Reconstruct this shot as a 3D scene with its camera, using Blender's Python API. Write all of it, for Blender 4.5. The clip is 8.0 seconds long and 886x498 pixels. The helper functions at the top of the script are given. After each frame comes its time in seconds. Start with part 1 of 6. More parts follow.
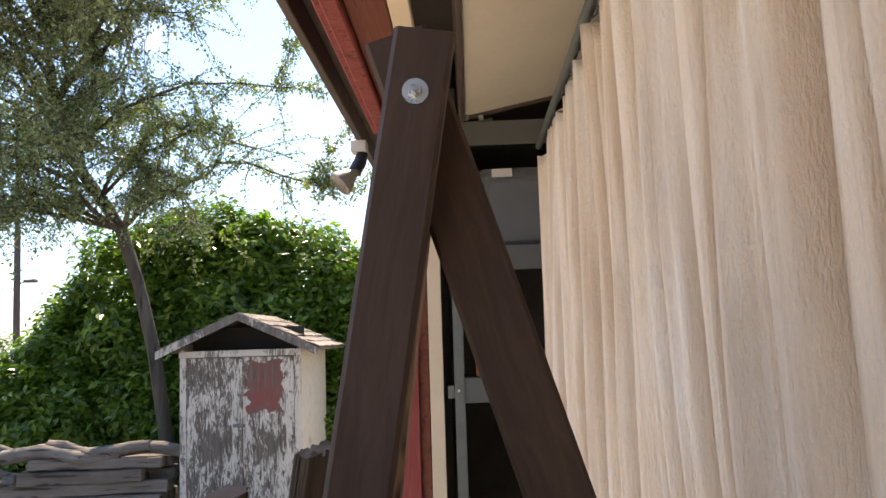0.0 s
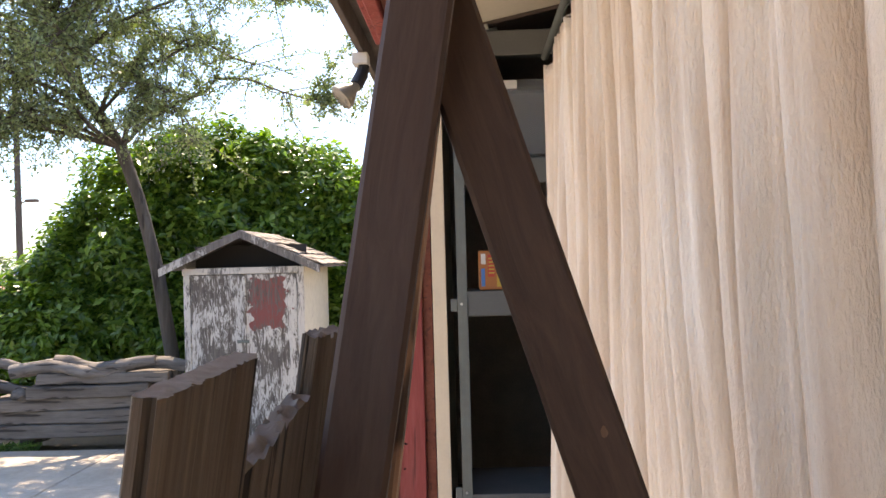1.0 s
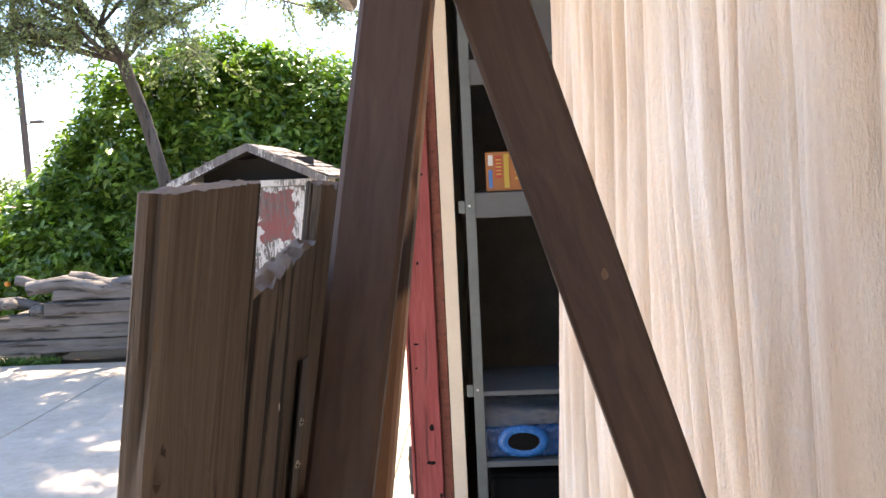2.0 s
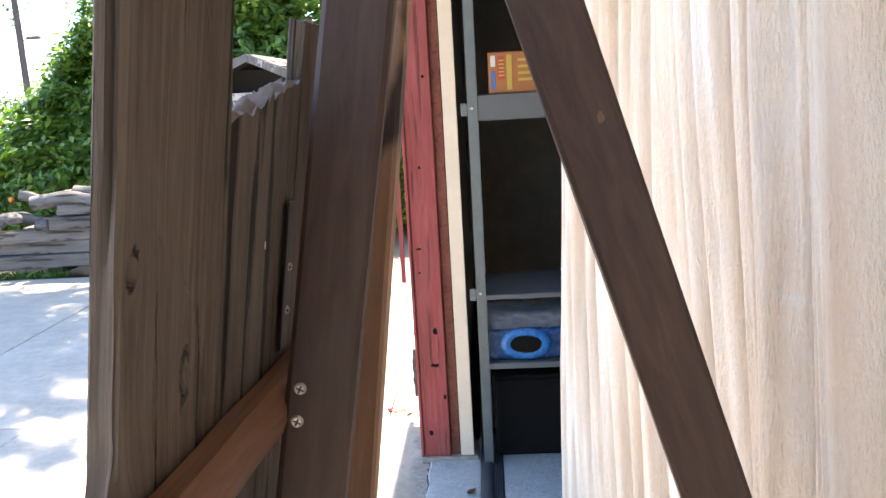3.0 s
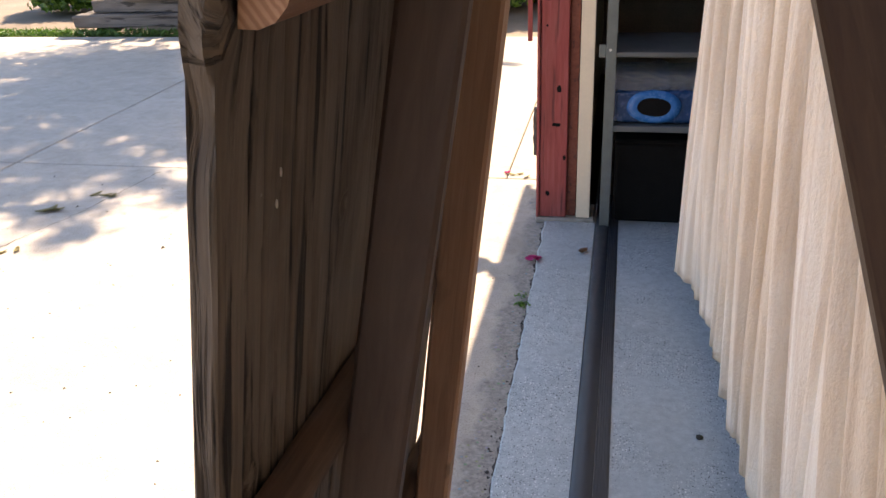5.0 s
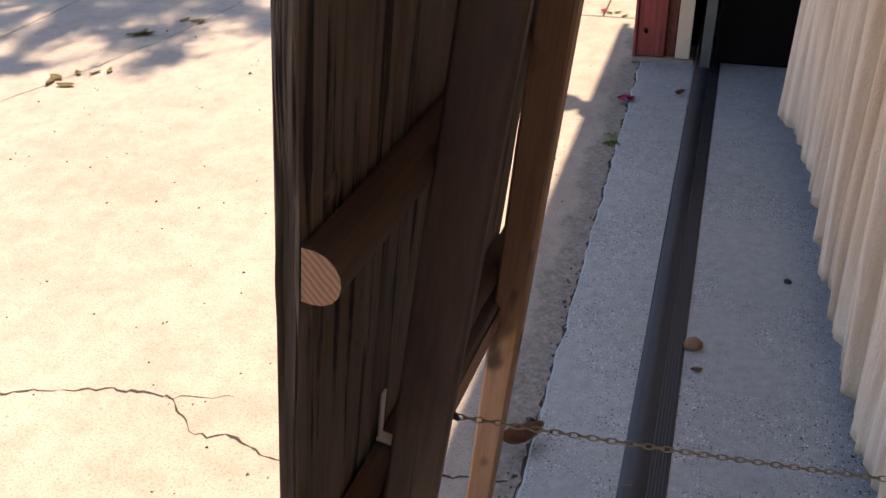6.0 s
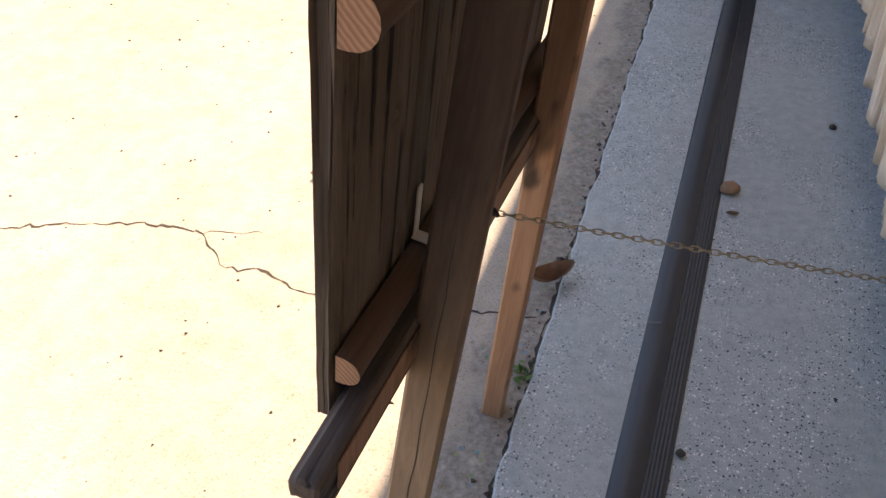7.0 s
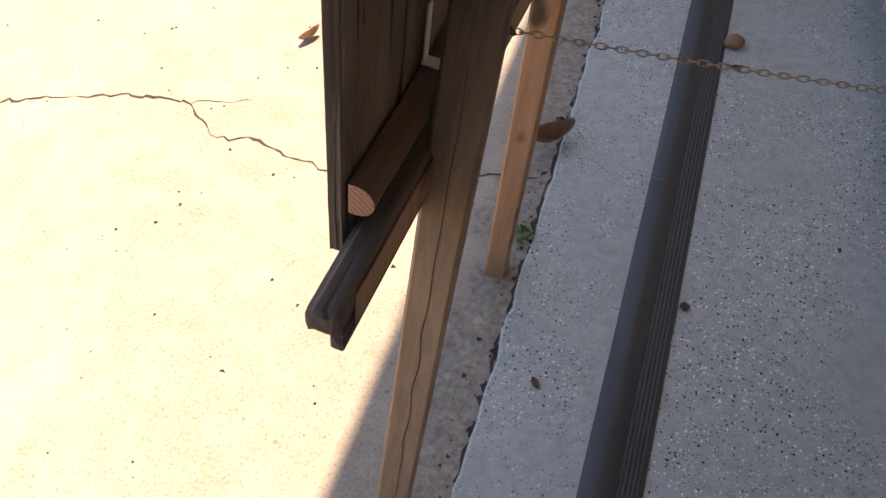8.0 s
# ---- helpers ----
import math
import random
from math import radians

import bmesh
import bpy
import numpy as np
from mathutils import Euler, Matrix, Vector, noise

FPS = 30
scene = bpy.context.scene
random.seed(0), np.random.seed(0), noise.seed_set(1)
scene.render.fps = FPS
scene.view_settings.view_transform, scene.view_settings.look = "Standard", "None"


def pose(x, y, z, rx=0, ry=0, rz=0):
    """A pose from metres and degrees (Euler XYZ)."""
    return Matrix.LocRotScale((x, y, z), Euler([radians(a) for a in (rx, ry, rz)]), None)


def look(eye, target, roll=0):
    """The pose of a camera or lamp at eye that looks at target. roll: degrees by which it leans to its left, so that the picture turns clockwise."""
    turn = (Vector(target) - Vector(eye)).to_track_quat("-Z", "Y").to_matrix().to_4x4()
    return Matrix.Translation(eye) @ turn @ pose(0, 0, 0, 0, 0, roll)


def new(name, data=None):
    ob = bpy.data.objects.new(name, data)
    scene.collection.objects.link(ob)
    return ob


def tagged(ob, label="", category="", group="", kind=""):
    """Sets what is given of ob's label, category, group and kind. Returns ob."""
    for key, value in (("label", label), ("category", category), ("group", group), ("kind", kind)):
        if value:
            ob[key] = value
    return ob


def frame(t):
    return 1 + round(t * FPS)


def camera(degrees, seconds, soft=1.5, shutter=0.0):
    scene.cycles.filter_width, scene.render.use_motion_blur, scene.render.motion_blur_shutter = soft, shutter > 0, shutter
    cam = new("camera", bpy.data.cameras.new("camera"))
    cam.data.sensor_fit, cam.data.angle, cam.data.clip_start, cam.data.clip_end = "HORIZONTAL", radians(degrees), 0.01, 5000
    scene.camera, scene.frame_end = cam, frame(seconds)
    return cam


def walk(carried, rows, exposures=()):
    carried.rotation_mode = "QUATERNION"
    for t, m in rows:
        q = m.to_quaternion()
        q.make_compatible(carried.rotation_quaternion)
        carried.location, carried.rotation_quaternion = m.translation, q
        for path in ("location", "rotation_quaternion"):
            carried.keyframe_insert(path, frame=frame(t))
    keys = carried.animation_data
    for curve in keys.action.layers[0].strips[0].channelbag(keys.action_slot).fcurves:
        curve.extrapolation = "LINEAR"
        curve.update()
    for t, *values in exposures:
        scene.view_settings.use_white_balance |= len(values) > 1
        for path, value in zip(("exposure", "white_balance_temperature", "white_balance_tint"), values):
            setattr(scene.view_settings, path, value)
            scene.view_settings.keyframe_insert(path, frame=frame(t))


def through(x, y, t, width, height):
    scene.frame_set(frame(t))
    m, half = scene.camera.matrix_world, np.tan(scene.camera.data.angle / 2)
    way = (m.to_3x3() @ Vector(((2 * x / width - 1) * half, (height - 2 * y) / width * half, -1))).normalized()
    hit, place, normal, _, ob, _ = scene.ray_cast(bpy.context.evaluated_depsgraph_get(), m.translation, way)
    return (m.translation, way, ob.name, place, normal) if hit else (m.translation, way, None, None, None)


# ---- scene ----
cam = camera(55.4, 8.0)
PATH = [
    (0, (0.348, 0.121, 2.041), (0.291, 2.109, 2.25), -1.8),
    (0.5, (0.34, 0.146, 2.029), (0.283, 2.141, 2.156), -1.5),
    (1, (0.338, 0.146, 2.005), (0.272, 2.145, 2.029), -1.6),
    (2.5, (0.347, 0.132, 1.914), (0.241, 2.11, 1.643), -3.2),
    (3, (0.351, 0.147, 1.88), (0.236, 2.11, 1.511), -3.2),
    (3.5, (0.352, 0.149, 1.841), (0.214, 2.086, 1.362), -3.2),
    (4, (0.354, 0.147, 1.807), (0.157, 2.048, 1.216), -3.1),
    (5.5, (0.332, 0.154, 1.629), (-0.154, 1.84, 0.669), -2.3),
    (6, (0.329, 0.146, 1.58), (-0.22, 1.718, 0.472), -2.8),
    (6.5, (0.324, 0.143, 1.539), (-0.251, 1.612, 0.311), -3.3),
    (7, (0.316, 0.133, 1.498), (-0.238, 1.495, 0.142), -3.7),
    (7.5, (0.304, 0.122, 1.465), (-0.2, 1.386, -0.001), -4.1),
    (8, (0.293, 0.114, 1.434), (-0.182, 1.295, -0.109), -5.1),
]
SIZE = 0.8          # metres to one unit of the plan
walk(cam, [(t, look(Vector(eye) * SIZE, Vector(target) * SIZE, roll)) for t, eye, target, roll in PATH],
     [(0.0, 1.36, 7900, 17), (1.0, 1.7, 7900, 19), (2.5, 2.4, 7250, 17), (3.5, 2.56, 6900, 11), (4.2, 2.22, 7050, 11), (5.5, 1.22, 8400, 26), (6.0, 0.9, 8300, 26), (6.6, 1.3, 8500, 22), (8.0, 1.18, 8800, 24)])

# ------------------------------------------------------------ world and sun
SUN_EL, SUN_AZ = radians(61), radians(-5)      # azimuth from +y towards +x
sun_dir = Vector((math.sin(SUN_AZ) * math.cos(SUN_EL), math.cos(SUN_AZ) * math.cos(SUN_EL), math.sin(SUN_EL)))
world = bpy.data.worlds.new("sky_world")
scene.world = world
world.use_nodes = True
wn = world.node_tree.nodes
sky = wn.new("ShaderNodeTexSky")
sky.sky_type, sky.sun_disc = "NISHITA", False
sky.sun_elevation, sky.sun_rotation = SUN_EL, SUN_AZ
wl = world.node_tree.links
# thin white cloud veils over the blue
wco, wmap, wno, wra, wmix = (wn.new(k) for k in ("ShaderNodeTexCoord", "ShaderNodeMapping", "ShaderNodeTexNoise", "ShaderNodeValToRGB", "ShaderNodeMix"))
wmap.inputs["Scale"].default_value = (1.2, 1.2, 4.0)
wno.inputs["Scale"].default_value, wno.inputs["Detail"].default_value = 1.9, 6
wra.color_ramp.elements[0].position, wra.color_ramp.elements[1].position = 0.54, 0.92
wmix.data_type = "RGBA"
wl.new(wco.outputs["Generated"], wmap.inputs["Vector"])
wl.new(wmap.outputs["Vector"], wno.inputs["Vector"])
wl.new(wno.outputs["Fac"], wra.inputs["Fac"])
wl.new(wra.outputs["Color"], wmix.inputs["Factor"])
wtint = wn.new("ShaderNodeMix")
wtint.data_type, wtint.blend_type = "RGBA", "MULTIPLY"
wtint.inputs["Factor"].default_value = 1.0
wtint.inputs["B"].default_value = (0.61, 0.80, 1.0, 1)
wl.new(sky.outputs["Color"], wtint.inputs["A"])
wl.new(wtint.outputs["Result"], wmix.inputs["A"])
wmix.inputs["B"].default_value = (6.5, 6.75, 7.0, 1)
wl.new(wmix.outputs["Result"], wn["Background"].inputs["Color"])
wn["Background"].inputs["Strength"].default_value = 0.145
sun = new("sun", bpy.data.lights.new("sun", "SUN"))
sun.data.energy, sun.data.angle, sun.data.color = 4.2, radians(0.55), (1.0, 0.93, 0.82)
sun.matrix_world = look((0, 0, 20), Vector((0, 0, 20)) - sun_dir)


# ------------------------------------------------------------ material helpers
def mat(name, rough=0.7, metal=0.0, spec=0.5):
    m = bpy.data.materials.new(name)
    m.use_nodes = True
    b = m.node_tree.nodes["Principled BSDF"]
    b.inputs["Roughness"].default_value, b.inputs["Metallic"].default_value = rough, metal
    b.inputs["Specular IOR Level"].default_value = spec
    return m, m.node_tree.nodes, m.node_tree.links, b


def coords(n, l, scale=(1, 1, 1), kind="Object"):
    mp = n.new("ShaderNodeMapping")
    mp.inputs["Scale"].default_value = scale
    if kind == "grain":
        c = n.new("ShaderNodeAttribute")
        c.attribute_name = "grain"
        l.new(c.outputs["Vector"], mp.inputs["Vector"])
    else:
        c = n.new("ShaderNodeTexCoord")
        l.new(c.outputs[kind], mp.inputs["Vector"])
    return mp.outputs["Vector"]


def tex_noise(n, l, vec, scale, detail=4.0, rough=0.55, dist=0.0):
    t = n.new("ShaderNodeTexNoise")
    t.inputs["Scale"].default_value, t.inputs["Detail"].default_value = scale, detail
    t.inputs["Roughness"].default_value, t.inputs["Distortion"].default_value = rough, dist
    l.new(vec, t.inputs["Vector"])
    return t.outputs["Fac"]


def ramp(n, l, fac, stops):
    r = n.new("ShaderNodeValToRGB")
    while len(r.color_ramp.elements) < len(stops):
        r.color_ramp.elements.new(0.5)
    for e, (p, c) in zip(r.color_ramp.elements, stops):
        e.position, e.color = p, (*c, 1) if len(c) == 3 else c
    l.new(fac, r.inputs["Fac"])
    return r.outputs["Color"]


def mix(n, l, fac, a, b, how="MIX"):
    m = n.new("ShaderNodeMix")
    m.data_type, m.blend_type = "RGBA", how
    for key, v in (("Factor", fac), ("A", a), ("B", b)):
        if isinstance(v, (int, float)):
            m.inputs[key].default_value = v
        elif isinstance(v, tuple):
            m.inputs[key].default_value = (*v, 1)
        else:
            l.new(v, m.inputs[key])
    return m.outputs["Result"]


def bump(n, l, b, height, strength=0.3, dist=0.01):
    k = n.new("ShaderNodeBump")
    k.inputs["Strength"].default_value, k.inputs["Distance"].default_value = strength, dist
    l.new(height, k.inputs["Height"])
    l.new(k.outputs["Normal"], b.inputs["Normal"])


BW = lambda p0, p1: [(p0, (0, 0, 0)), (p1, (1, 1, 1))]


def wood(name, dark, mid, light, axis=2, rough=0.75, grain=1.0, weather=0.0, grey=(0.2, 0.18, 0.16), cracks=0.0, spec=0.4, relief=0.35, burn=0.0, along=1.1, pale_low=None, thin=False, kind="Object"):
    """Sawn wood with its grain along one local axis."""
    m, n, l, b = mat(name, rough, 0, spec)
    s = [26 * grain] * 3
    s[axis] = along
    v = coords(n, l, tuple(s), kind)
    g = tex_noise(n, l, v, 1.0, 8, 0.62, 1.1)
    wide = [9.0] * 3
    wide[axis] = 1.3
    g = mix(n, l, 0.42, g, tex_noise(n, l, coords(n, l, tuple(wide), kind), 1.0, 6, 0.6, 0.9))
    col = ramp(n, l, g, [(0.28, dark), (0.5, mid), (0.72, light)])
    s2 = [2.2] * 3
    s2[axis] = 0.9
    blot = tex_noise(n, l, coords(n, l, tuple(s2), kind), 1.6, 5, 0.6)
    col = mix(n, l, ramp(n, l, blot, [(0.35, (0.0,) * 3), (0.7, (0.55,) * 3)]), col, dark)
    info = n.new("ShaderNodeObjectInfo")
    hsv = n.new("ShaderNodeHueSaturation")
    l.new(ramp(n, l, info.outputs["Random"], [(0, (0.82,) * 3), (1, (1.15,) * 3)]), hsv.inputs["Value"])
    l.new(col, hsv.inputs["Color"])
    col = hsv.outputs["Color"]
    if weather:
        s5 = [11.0] * 3
        s5[axis] = 2.4
        w = tex_noise(n, l, coords(n, l, tuple(s5), kind), 1.0, 7, 0.68, 0.5)
        col = mix(n, l, ramp(n, l, w, [(0.4, (0, 0, 0)), (0.62, (weather,) * 3)]), col, grey)
    # paler towards the low end of the grain axis, with a noisy edge
    if pale_low:
        lo, hi, pale = pale_low
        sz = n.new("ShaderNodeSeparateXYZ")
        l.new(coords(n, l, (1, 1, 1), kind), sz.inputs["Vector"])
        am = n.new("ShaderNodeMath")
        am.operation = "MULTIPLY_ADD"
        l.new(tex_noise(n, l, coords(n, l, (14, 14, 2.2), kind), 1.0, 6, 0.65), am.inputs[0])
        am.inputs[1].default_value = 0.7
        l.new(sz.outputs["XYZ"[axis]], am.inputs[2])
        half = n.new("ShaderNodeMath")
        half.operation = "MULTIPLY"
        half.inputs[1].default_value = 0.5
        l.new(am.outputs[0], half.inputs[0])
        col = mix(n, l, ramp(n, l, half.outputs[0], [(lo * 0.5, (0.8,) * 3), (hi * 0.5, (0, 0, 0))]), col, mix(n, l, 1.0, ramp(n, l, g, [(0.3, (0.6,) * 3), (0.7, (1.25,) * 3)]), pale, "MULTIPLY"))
    if burn:
        s4 = [9.0] * 3
        s4[axis] = 4.5
        col = mix(n, l, ramp(n, l, tex_noise(n, l, coords(n, l, tuple(s4), kind), 1.0, 3, 0.55, 0.4), [(0.56, (0, 0, 0)), (0.64, (burn,) * 3)]), col, (0.03, 0.018, 0.012))
    height = g
    if cracks:
        s3 = [24 * grain ** 0.5] * 3
        s3[axis] = 1.9
        c = tex_noise(n, l, coords(n, l, tuple(s3), kind), 1.0, 3, 0.5, 0.3)
        lo = 0.398 if thin else 0.36
        if thin:
            s6 = [60.0] * 3
            s6[axis] = 9.0
            c = mix(n, l, 0.22, c, tex_noise(n, l, coords(n, l, tuple(s6), kind), 1.0, 5, 0.65, 0.4))
        ck = ramp(n, l, c, [(lo, (1, 1, 1)), (lo + (0.035 if thin else 0.05), (0, 0, 0))])
        col = mix(n, l, mix(n, l, 1.0, ck, (cracks,) * 3, "MULTIPLY"), col, (0.012, 0.009, 0.007))
        height = mix(n, l, 0.6, g, ramp(n, l, c, [(lo, (0, 0, 0)), (lo + 0.06, (1, 1, 1))]))
    # furrow depth darkens the colour: groove dirt, with groove shade painted in
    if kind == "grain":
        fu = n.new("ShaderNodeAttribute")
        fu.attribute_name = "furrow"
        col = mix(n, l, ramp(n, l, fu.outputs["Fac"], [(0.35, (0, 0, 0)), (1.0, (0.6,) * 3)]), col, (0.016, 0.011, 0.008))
    l.new(col, b.inputs["Base Color"])
    l.new(ramp(n, l, g, [(0.3, (rough + 0.12,) * 3), (0.7, (max(rough - 0.12, 0.05),) * 3)]), b.inputs["Roughness"])
    bump(n, l, b, height, relief, 0.004)
    return m


def speckled(name, base, stops_lo, stops_hi, rough=0.85, scale=1.0, relief=0.25):
    m, n, l, b = mat(name, rough)
    v = coords(n, l)
    big = ramp(n, l, tex_noise(n, l, v, 0.7 * scale, 6, 0.6), stops_lo)
    fine = ramp(n, l, tex_noise(n, l, v, 90 * scale, 4, 0.7), stops_hi)
    col = mix(n, l, 1.0, mix(n, l, 1.0, big, fine, "MULTIPLY"), base, "MULTIPLY")
    l.new(col, b.inputs["Base Color"])
    bump(n, l, b, tex_noise(n, l, v, 140 * scale, 5, 0.7), relief, 0.003)
    return m


def plain(name, colour, rough=0.6, metal=0.0, vary=0.15, scale=8.0, relief=0.1, spec=0.5):
    m, n, l, b = mat(name, rough, metal, spec)
    v = coords(n, l)
    t = tex_noise(n, l, v, scale, 6, 0.62)
    lo, hi = tuple(c * (1 - vary) for c in colour), tuple(min(c * (1 + vary), 1) for c in colour)
    fine = tex_noise(n, l, v, scale * 14, 3, 0.6)
    col = mix(n, l, 0.35, ramp(n, l, t, [(0.3, lo), (0.7, hi)]), ramp(n, l, fine, [(0.3, lo), (0.7, hi)]))
    l.new(col, b.inputs["Base Color"])
    l.new(ramp(n, l, t, [(0.3, (max(rough - 0.1, 0.03),) * 3), (0.7, (min(rough + 0.1, 1),) * 3)]), b.inputs["Roughness"])
    bump(n, l, b, fine, relief, 0.002)
    return m


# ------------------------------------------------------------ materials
M_LEG = wood("dark_stained_wood", grain=3.0, along=9.0, dark=(0.036, 0.018, 0.012), mid=(0.066, 0.036, 0.025), light=(0.088, 0.050, 0.035), weather=0.3, grey=(0.12, 0.088, 0.064), rough=0.62, pale_low=(0.95, 1.45, (0.36, 0.25, 0.16)))
M_LEG_REAR = wood("red_brown_stained_wood", grain=2.6, along=9.0, dark=(0.024, 0.012, 0.008), mid=(0.055, 0.028, 0.018), light=(0.090, 0.050, 0.030), weather=0.3, grey=(0.105, 0.066, 0.042), rough=0.6)
M_LEG_FAR = wood("brown_stained_wood", grain=4.0, along=5.0, dark=(0.23, 0.125, 0.074), mid=(0.36, 0.205, 0.122), light=(0.48, 0.295, 0.185), rough=0.65, burn=0.9)
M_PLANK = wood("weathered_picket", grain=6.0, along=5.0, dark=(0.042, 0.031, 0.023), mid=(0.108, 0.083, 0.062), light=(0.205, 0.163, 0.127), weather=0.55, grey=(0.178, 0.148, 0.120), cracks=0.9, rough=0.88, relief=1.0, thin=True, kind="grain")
# worn board ends, made paler for the sky's light on the tops
M_PLANK_TOP = wood("worn_skylit_picket_top", grain=3.0, along=30.0, dark=(0.19, 0.155, 0.125), mid=(0.27, 0.225, 0.185), light=(0.35, 0.30, 0.25), rough=0.9, relief=0.6)
M_SCUFF = wood("bare_scuffed_wood", grain=4.0, along=8.0, dark=(0.08, 0.045, 0.027), mid=(0.15, 0.09, 0.055), light=(0.22, 0.14, 0.085))
M_BAR = wood("cedar_rail", grain=4.0, along=6.0, dark=(0.095, 0.045, 0.026), mid=(0.165, 0.082, 0.047), light=(0.23, 0.125, 0.075), axis=1, rough=0.7)
M_BAR_DARK = wood("dark_stained_rail", grain=4.0, along=6.0, dark=(0.050, 0.030, 0.020), mid=(0.092, 0.056, 0.038), light=(0.14, 0.09, 0.062), axis=1, rough=0.75)
M_LEDGE = wood("grey_ledge_wood", grain=4.5, along=5.0, dark=(0.035, 0.026, 0.022), mid=(0.085, 0.066, 0.055), light=(0.15, 0.12, 0.10), axis=1, weather=0.4, cracks=0.8, rough=0.85, relief=0.6)
M_RED = wood("faded_red_paint", grain=2.2, along=4.0, dark=(0.17, 0.030, 0.026), mid=(0.29, 0.058, 0.052), light=(0.37, 0.105, 0.095), weather=0.25, grey=(0.16, 0.06, 0.045), rough=0.75, cracks=0.5)
M_REDBROWN = wood("red_brown_header", grain=1.8, along=1.2, dark=(0.12, 0.030, 0.018), mid=(0.21, 0.060, 0.034), light=(0.29, 0.10, 0.058), axis=1, rough=0.7, cracks=0.4)
M_CREAM = plain("cream_paint", (0.72, 0.60, 0.44), 0.6, 0, 0.07, 5, 0.08)
M_DOOR = plain("cream_door_underside", (0.66, 0.60, 0.48), 0.65, 0, 0.08, 3, 0.06)
M_FASCIA = plain("brown_fascia_paint", (0.085, 0.062, 0.050), 0.55, 0, 0.15, 6, 0.1)
M_STEEL = plain("galvanised_steel", (0.15, 0.165, 0.155), 0.5, 0.55, 0.22, 18, 0.05)
M_SHELF = plain("grey_enamel_shelf", (0.12, 0.125, 0.12), 0.65, 0.1, 0.12, 9, 0.05)
M_ZINC = plain("bright_zinc", (0.62, 0.62, 0.60), 0.32, 0.9, 0.12, 60, 0.03)
M_CHAIN = plain("brassy_chain_steel", (0.36, 0.32, 0.24), 0.38, 0.85, 0.2, 90, 0.03)
M_RUBBER = plain("black_rubber", (0.032, 0.036, 0.042), 0.45, 0, 0.25, 20, 0.15)
M_DARK = plain("bare_plasterboard", (0.46, 0.42, 0.36), 0.9, 0, 0.25, 4, 0.1)
M_CEIL = plain("roof_sheathing", (0.22, 0.18, 0.14), 0.9, 0, 0.25, 4, 0.1)
M_STUCCO = plain("tan_stucco", (0.42, 0.36, 0.29), 0.9, 0, 0.12, 12, 0.4)
M_BARK = wood("grey_brown_bark", (0.05, 0.042, 0.034), (0.105, 0.088, 0.072), (0.17, 0.15, 0.125), cracks=0.6, rough=0.92, grain=0.6, relief=0.8)
M_LOG = wood("grey_log", (0.09, 0.078, 0.068), (0.20, 0.178, 0.158), (0.33, 0.30, 0.27), axis=0, cracks=0.7, rough=0.9, grain=0.7, relief=0.7)
M_TIE = wood("grey_timber", (0.085, 0.070, 0.058), (0.17, 0.145, 0.122), (0.28, 0.245, 0.21), axis=0, cracks=0.7, rough=0.9, grain=0.8, relief=0.7)
M_SHINGLE = plain("curled_wood_shingle", (0.25, 0.215, 0.18), 0.9, 0, 0.45, 9, 0.6)
M_POLE = wood("utility_pole_wood", (0.05, 0.04, 0.034), (0.09, 0.074, 0.062), (0.13, 0.11, 0.095), rough=0.9)
M_BLACK = plain("black_plastic", (0.02, 0.02, 0.022), 0.4, 0, 0.1, 20, 0.05)
M_ROOFTILE = plain("terracotta_roof", (0.42, 0.20, 0.13), 0.85, 0, 0.2, 6, 0.4)
M_CARD = plain("brown_cardboard", (0.33, 0.20, 0.11), 0.85, 0, 0.1, 12, 0.1)
M_WHITE = plain("white_card", (0.62, 0.60, 0.56), 0.7, 0, 0.08, 12, 0.05)
M_ORANGE = plain("orange_carton", (0.36, 0.13, 0.035), 0.55, 0, 0.1, 14, 0.05)
M_YELLOW = plain("yellow_print", (0.48, 0.33, 0.05), 0.55, 0, 0.05, 14, 0.02)
M_BLUEP = plain("blue_print", (0.05, 0.16, 0.42), 0.5, 0, 0.1, 14, 0.02)
M_BLUEWRAP = plain("blue_shrink_film", (0.020, 0.15, 0.40), 0.25, 0, 0.2, 24, 0.3)
M_NAVYWRAP = plain("navy_shrink_film", (0.012, 0.055, 0.15), 0.25, 0, 0.35, 24, 0.4)
M_REDP = plain("red_print", (0.45, 0.05, 0.03), 0.5, 0, 0.08, 14, 0.02)
M_FRUIT = plain("orange_fruit", (0.75, 0.26, 0.03), 0.5, 0, 0.1, 30, 0.2)
M_PETAL = plain("magenta_petal", (0.55, 0.03, 0.19), 0.6, 0, 0.15, 60, 0.1)
M_DEADLEAF = plain("dry_brown_leaf", (0.27, 0.15, 0.085), 0.75, 0, 0.35, 50, 0.4)
M_DIRT = plain("dark_debris", (0.055, 0.045, 0.036), 0.95, 0, 0.35, 60, 0.4)
M_GAP_SHADE = plain("gap_shade_black", (0.03, 0.027, 0.024), 0.95, 0, 0.2, 8, 0.1)
# one black for real knots and for shade put in as colour
M_KNOT_SHADE = plain("knot_and_shade_black", (0.010, 0.009, 0.008), 1.0, 0, 0.3, 20, 0.3, 0.1)
M_SCREW = plain("screw_steel", (0.50, 0.49, 0.45), 0.38, 0.85, 0.15, 80, 0.03)
M_SLOT = plain("screw_recess", (0.03, 0.03, 0.03), 0.6, 0.3, 0.1, 80, 0.02)


